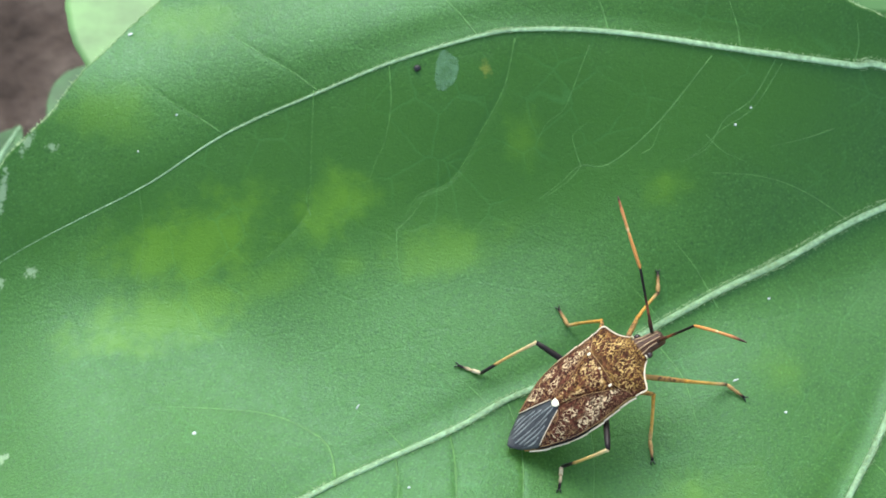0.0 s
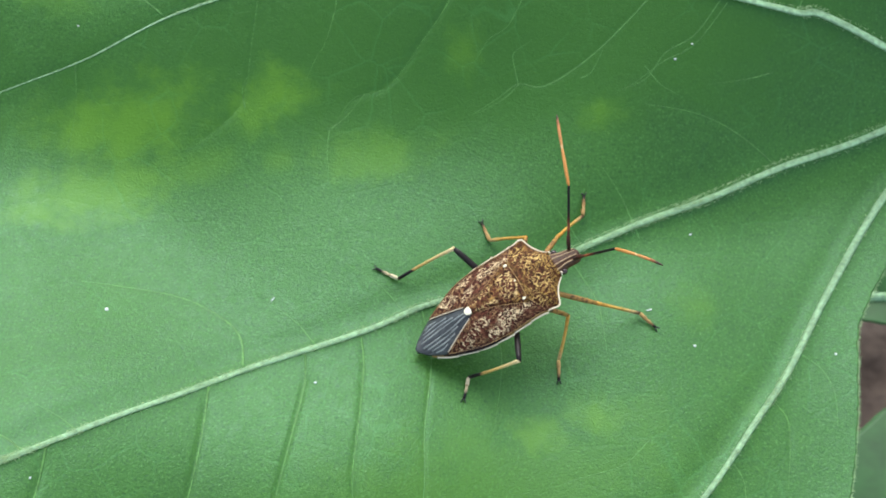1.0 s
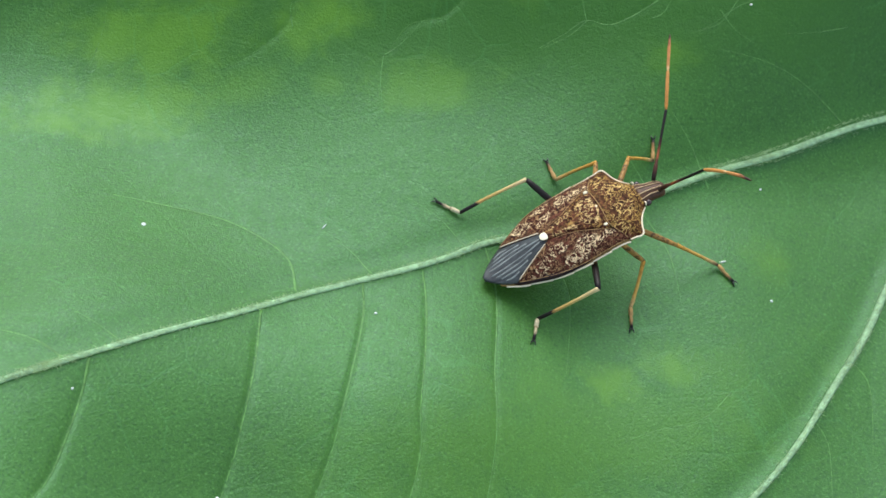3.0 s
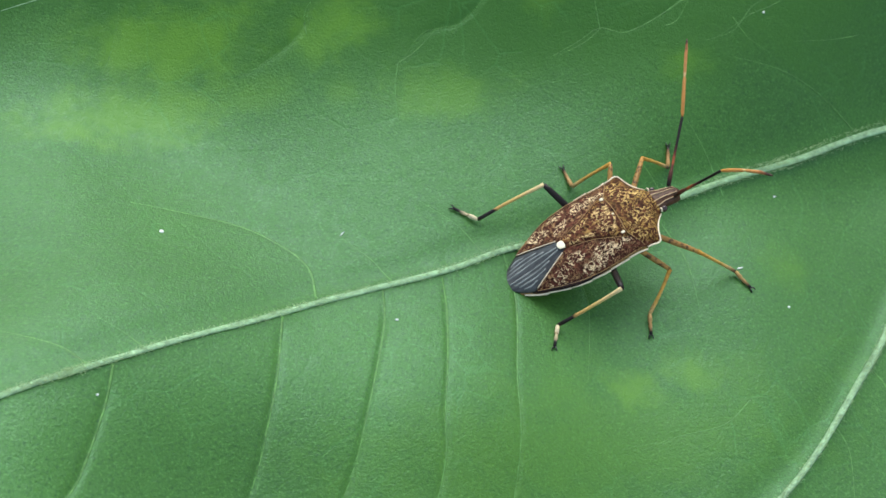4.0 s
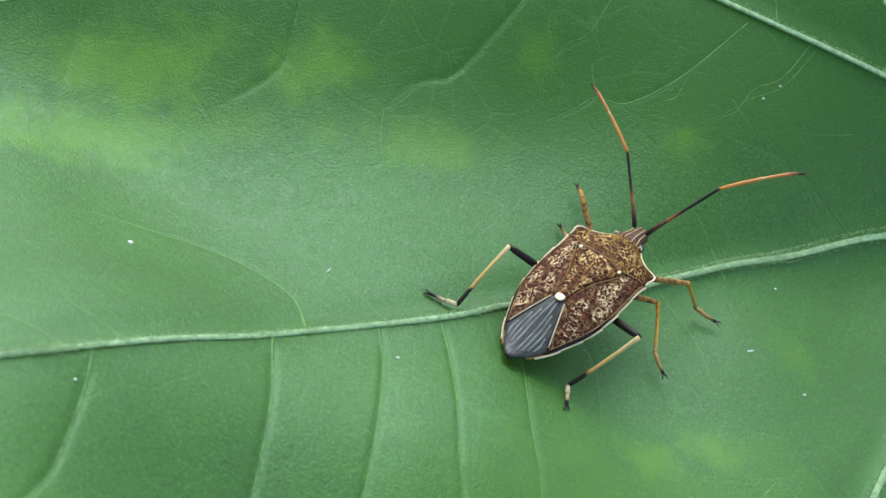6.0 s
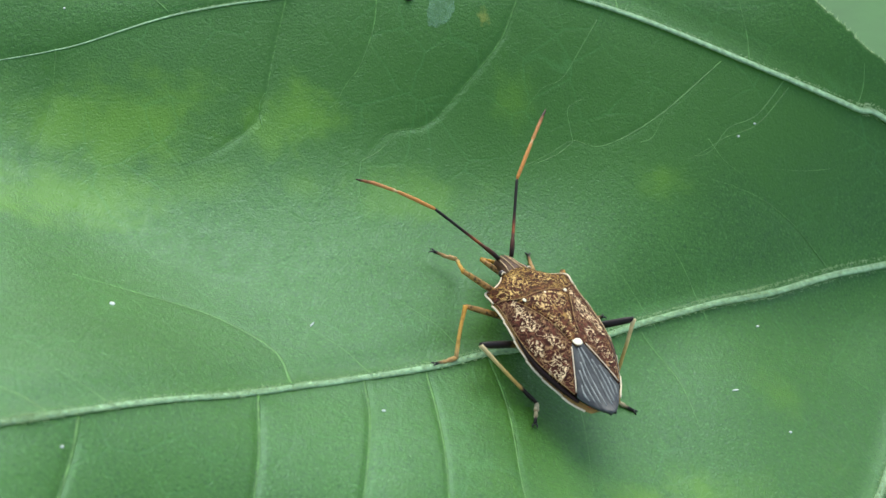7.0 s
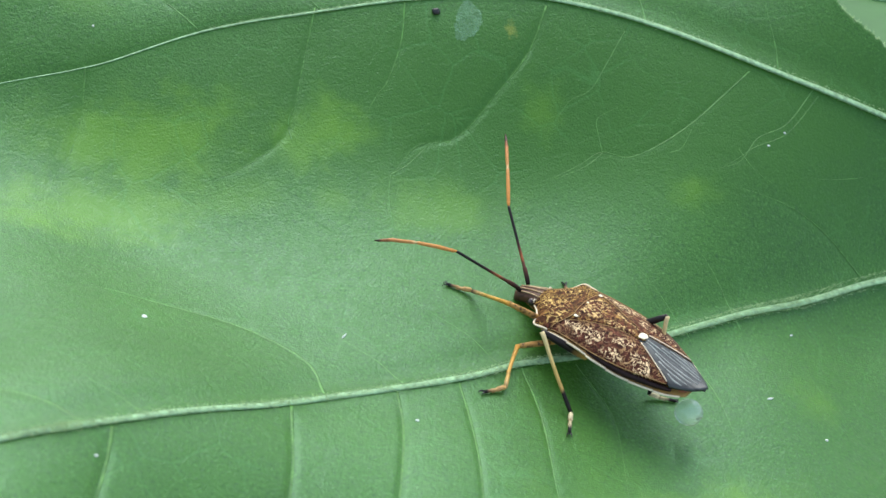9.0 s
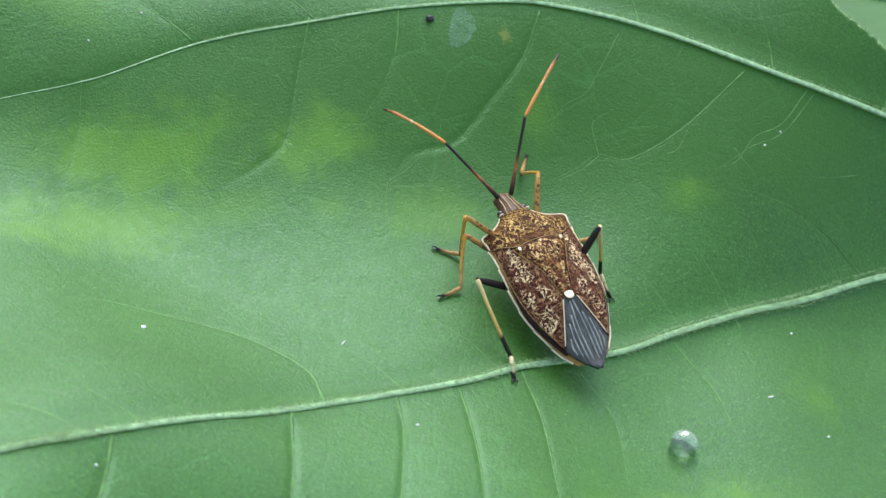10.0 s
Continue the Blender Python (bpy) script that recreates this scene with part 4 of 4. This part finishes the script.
# where each ankle and toe stands: seconds, ankle x y, toe x y
STEPS = {
    ("left", "fore"): ((0, 3.96, 1.7, 3.99, 1.91), (5.3, 3.96, 1.7, 3.99, 1.91), (5.9, 3.2, 1.93, 3.2, 2.13), (6.3, 2.45, 1.9, 2.3, 2.07), (6.5, 1.97, 1.82, 1.82, 1.94), (6.85, 1.96, 1.8, 1.8, 1.91), (7.2, 1.68, 1.50, 1.47, 1.59), (9.7, 1.66, 1.50, 1.47, 1.58), (9.85, 1.72, 1.58, 1.44, 1.6), (10, 1.68, 2.05, 1.49, 2.13)),
    ("left", "middle"): ((0, 2.83, 1.42, 2.77, 1.63), (5.9, 2.83, 1.42, 2.77, 1.63), (6.2, 2.71, 1.58, 2.63, 1.77), (6.5, 1.81, 1.18, 1.55, 1.26), (6.75, 1.59, 0.48, 1.33, 0.38), (7.5, 1.65, 0.5, 1.34, 0.38), (7.8, 1.71, 0.27, 1.46, 0.18), (9.5, 1.71, 0.27, 1.46, 0.18), (9.8, 1.65, 0.83, 1.4, 0.63), (10, 1.58, 1.59, 1.33, 1.47)),
    ("left", "hind"): ((0, 1.74, 1, 1.5, 1.15), (4.3, 1.74, 1, 1.5, 1.15), (4.5, 1.47, 0.6, 1.22, 0.65), (4.7, 1.46, 0.52, 1.22, 0.66), (6.3, 1.46, 0.52, 1.22, 0.66), (6.5, 1.45, 0.49, 1.2, 0.57), (6.8, 1.78, 0.18, 1.54, -0.05), (7.0, 2.33, 0.1, 2.22, -0.23), (9.5, 2.33, 0.1, 2.22, -0.23), (9.8, 2.29, 0.3, 2.23, 0.07), (10, 1.89, 0.75, 1.86, 0.47)),
    ("right", "fore"): ((0, 4.48, 0.43, 4.62, 0.24), (4.3, 4.48, 0.43, 4.62, 0.24), (4.5, 4.29, 0.54, 4.54, 0.4), (4.7, 4.19, 0.87, 4.39, 0.69), (5.4, 4.19, 0.87, 4.39, 0.69), (6.3, 3.92, 1.02, 4.06, 0.94), (6.5, 3.4, 1.52, 3.56, 1.61), (6.8, 2.76, 1.74, 2.81, 1.87), (7.2, 2.63, 1.65, 2.61, 1.84), (7.5, 2.63, 1.64, 2.6, 1.83), (7.9, 2.66, 1.46, 2.67, 1.65), (9.6, 2.66, 1.46, 2.67, 1.64), (9.8, 2.6, 2.29, 2.65, 2.44), (10, 2.51, 3.02, 2.56, 3.13)),
    ("right", "middle"): ((0, 3.45, -0.05, 3.42, -0.32), (5.3, 3.45, -0.05, 3.42, -0.32), (6.3, 3.41, 0.51, 3.5, 0.32), (6.5, 3.35, 0.86, 3.58, 0.89), (6.8, 3.19, 1.22, 3.39, 1.25), (7.2, 3.07, 1.21, 3.22, 1.29), (9.5, 3.08, 1.21, 3.22, 1.29), (9.8, 3.05, 1.75, 3.25, 1.83), (10, 2.95, 2.24, 3.14, 2.32)),
    ("right", "hind"): ((0, 2.42, -0.24, 2.33, -0.55), (6.3, 2.42, -0.24, 2.33, -0.55), (6.5, 2.85, 0.22, 2.94, -0.05), (6.8, 3.12, 0.44, 3.3, 0.25), (7, 3.15, 0.34, 3.30, 0.25), (7.5, 3.25, 0.47, 3.49, 0.44), (9.1, 3.25, 0.47, 3.49, 0.44), (9.5, 3.24, 0.57, 3.45, 0.5), (9.8, 3.03, 0.78, 3.25, 0.74), (10, 3.09, 1.85, 3.13, 1.67)),
}
# seconds, heading and rise of the base, heading and rise of the end, in the bug's space
FEELERS = {
    "left": ((0, 56, 49, 71, 22), (0.5, 49, 50, 69, 19), (1.5, 53, 47, 69, 3), (2, 57, 11, 65, 11), (2.5, 51, 20, 59, 19), (4, 48, 14, 55, 27), (4.5, 46, 24, 56, 32), (5, 43, 30, 57, 32), (5.2, 45, 39, 58, 37), (6.3, 47, 15, 68, 6), (6.5, 41, 9, 59, -3), (6.8, 42, 19, 71, 18), (7, 37, 21, 61, 19), (7.5, 35, 25, 61, 19), (8, 40, 29, 52, 14), (8.5, 38, 28, 51, 14), (9, 40, 32, 51, 15), (9.3, 38, 33, 54, 14), (9.5, 39, 36, 64, 28), (9.8, 11, 9, 14, -9), (10, 18, 9, 23, -9)),
    "right": ((0, -42, 49, -65, 34), (0.5, -46, 46, -66, 38), (1.5, -45, 50, -68, 40), (2, -50, 51, -70, 38), (2.5, -54, 51, -79, 39), (4, -44, 54, -73, 45), (4.5, -40, 48, -65, 41), (5, -44, 49, -65, 42), (5.2, -49, 53, -67, 39), (6.3, -24, 31, -31, 7), (6.5, -25, 36, -44, 25), (6.8, -27, 25, -44, 20), (7, -29, 29, -47, 25), (7.5, -32, 32, -50, 26), (8, -36, 30, -51, 25), (8.5, -35, 32, -52, 26), (9, -34, 37, -51, 27), (9.3, -40, 27, -52, 23), (9.5, -32, 24, -47, 8), (9.8, -38, 24, -53, 19), (10, -34, 26, -50, 10)),
}


def ease(rows, t):
    """Values of a table at t, eased so that equal rows hold still."""
    ts = np.array([r[0] for r in rows], float)
    v = np.array([r[1:] for r in rows], float)
    i = int(np.clip(np.searchsorted(ts, t, "right") - 1, 0, len(ts) - 2))
    h = ts[i + 1] - ts[i]
    f = min(1.0, max(0.0, (t - ts[i]) / h))

    def slope(k):
        if k == 0 or k == len(ts) - 1:
            return np.zeros(v.shape[1])
        a = (v[k] - v[k - 1]) / (ts[k] - ts[k - 1])
        b = (v[k + 1] - v[k]) / (ts[k + 1] - ts[k])
        return np.where(a * b > 0, 2 * a * b / np.where(np.abs(a + b) < 1e-9, 1e-9, a + b), 0)

    m0, m1 = slope(i) * h, slope(i + 1) * h
    return (2 * f ** 3 - 3 * f ** 2 + 1) * v[i] + (f ** 3 - 2 * f ** 2 + f) * m0 + (3 * f ** 2 - 2 * f ** 3) * v[i + 1] + (f ** 3 - f ** 2) * m1


def aimed(origin, target, up):
    """A pose at origin whose x axis points to target and whose z axis leans to up."""
    x = (Vector(target) - Vector(origin)).normalized()
    y = Vector(up).cross(x).normalized()
    z = x.cross(y)
    m = Matrix((x, y, z)).transposed().to_4x4()
    m.translation = Vector(origin) * CM
    return m


def body_pose(t):
    x, y, z, head, nose, side = ease(BODY, t)
    c, s = math.cos(radians(head)), math.sin(radians(head))
    p, r = radians(nose), radians(side)
    fx = Vector((c * math.cos(p), s * math.cos(p), math.sin(p)))
    ly = Vector((-s * math.cos(r) - c * math.sin(p) * math.sin(r), c * math.cos(r) - s * math.sin(p) * math.sin(r), math.cos(p) * math.sin(r)))
    uz = fx.cross(ly).normalized()
    ly = uz.cross(fx)
    m = Matrix((fx, ly, uz)).transposed().to_4x4()
    m.translation = Vector((x, y, z)) * CM
    return m


def motions():
    times = [k / 10 for k in range(101)]
    bodies = {t: body_pose(t) for t in times}
    walk(bug, [(t, bodies[t]) for t in times])
    for (side, kind), rows in STEPS.items():
        s = 1 if side == "left" else -1
        hip, lf, lt, lr, splay = LEG_SIZES[kind]
        hip = Vector((hip[0], s * hip[1], hip[2]))
        thigh, shin, foot = limbs[side, kind]
        a, b, c = [], [], []
        ts = np.array([r[0] for r in rows])
        for t in times:
            ax, ay, tx, ty = ease(rows, t)
            # a foot on its way is lifted a little
            i = int(np.clip(np.searchsorted(ts, t, "right") - 1, 0, len(ts) - 2))
            far = math.hypot(rows[i + 1][1] - rows[i][1], rows[i + 1][2] - rows[i][2])
            f = (t - ts[i]) / (ts[i + 1] - ts[i])
            up = min(0.12, 0.25 * far) * math.sin(math.pi * min(1, max(0, f))) if far > 0.2 else 0.0
            inv = bodies[t].inverted()
            ankle = inv @ (Vector((ax, ay, ground_z(ax, ay, 0.045 + up))) * CM) / CM
            toe = inv @ (Vector((tx, ty, ground_z(tx, ty, 0.02 + up))) * CM) / CM
            way = ankle - hip
            d = way.length
            reach = (lf + lt) * 0.995
            if d > reach:
                ankle = hip + way * (reach / d)
                way, d = ankle - hip, reach
            u = way / d
            k = (lf * lf - lt * lt + d * d) / (2 * d)
            h = math.sqrt(max(lf * lf - k * k, 0))
            n = Vector((splay[0], s * splay[1], splay[2]))
            if (side, kind) == ("right", "fore"):
                # held folded low in front of the shield while the bug rests
                n = n.lerp(Vector((0.9, 0.1, 0.0)), float(np.interp(t, (6.6, 7.0, 9.6, 9.8, 10), (0, 1, 1, 0.3, 0.5))))
            if (side, kind) == ("right", "middle"):
                n = n.lerp(Vector((-0.7, -0.3, 0.0)), float(np.interp(t, (6.9, 7.2, 9.5, 9.8), (0, 1, 1, 0))))
            if (side, kind) == ("left", "fore"):
                n = n.lerp(Vector((-0.8, 0.3, 0.3)), float(np.interp(t, (6.0, 6.4, 6.8, 7.1), (0, 1, 1, 0))))
                n = n.lerp(Vector((-0.4, 0.7, 0.6)), float(np.interp(t, (6.8, 7.2, 9.6, 9.8), (0, 1, 1, 0))))
            if (side, kind) == ("left", "middle"):
                n = n.lerp(Vector((0.88, -0.09, 0.40)), float(np.interp(t, (6.9, 7.3, 9.5, 9.8), (0, 1, 1, 0))))
            if (side, kind) == ("left", "hind"):
                n = n.lerp(Vector((0.62, 0.42, 0.62)), float(np.interp(t, (6.9, 7.3, 9.4, 9.7), (0, 1, 1, 0))))
                n = n.lerp(Vector((0.33, 0.66, 0.68)), float(np.interp(t, (4.3, 4.5, 5.2, 6.3), (0, 1, 1, 0))))
            if (side, kind) == ("right", "hind"):
                n = n.lerp(Vector((0.15, -0.95, 0.5)), float(np.interp(t, (9.5, 9.8), (0, 0.8))))
                n = n.lerp(Vector((-0.53, -0.20, 0.80)), float(np.interp(t, (6.8, 7.3, 9.4, 9.7), (0, 1, 1, 0))))
            n = (n - u * n.dot(u)).normalized()
            knee = hip + u * k + n * h
            a.append((t, aimed(hip, knee, n)))
            b.append((t, aimed(knee, ankle, n)))
            c.append((t, aimed(ankle, toe, (0, 0, 1))))
        walk(thigh, a)
        walk(shin, b)
        walk(foot, c)
    for side, rows in FEELERS.items():
        s = 1 if side == "left" else -1
        la, lb = ANTENNA_LEN[side]
        base, tip = limbs[side, "antenna"]
        root = Vector((0.922, s * 0.07, 0.015))
        a, b = [], []
        for t in times:
            h1, e1, h2, e2 = [radians(q) for q in ease(rows, t)]
            d1 = Vector((math.cos(e1) * math.cos(h1), math.cos(e1) * math.sin(h1), math.sin(e1)))
            d2 = Vector((math.cos(e2) * math.cos(h2), math.cos(e2) * math.sin(h2), math.sin(e2)))
            joint = root + d1 * la
            a.append((t, aimed(root, joint, (0, 0, 1))))
            b.append((t, aimed(joint, joint + d2 * lb, (0, 0, 1))))
        walk(base, a)
        walk(tip, b)
    # the drop: carried inside the belly, let out at 8.6 s, hanging, falling at 9.35 s, then lying on the leaf
    rows = []
    rest = Vector((3.40, -0.16, ground_z(3.40, -0.16, 0.085)))
    for t in times:
        inside = bodies[t] @ (Vector((-0.55, 0, -0.16)) * CM) / CM
        hang = bodies[t] @ (Vector((-1.03, 0.04, -0.23)) * CM) / CM + Vector((0, 0, -0.24))
        f = float(np.interp(t, (8.5, 8.7), (0, 1)))
        p = inside.lerp(hang, f)
        if t >= 9.35:
            p = rest
        rows.append((t, Matrix.Translation(p * CM)))
    walk(drop, rows)


motions()
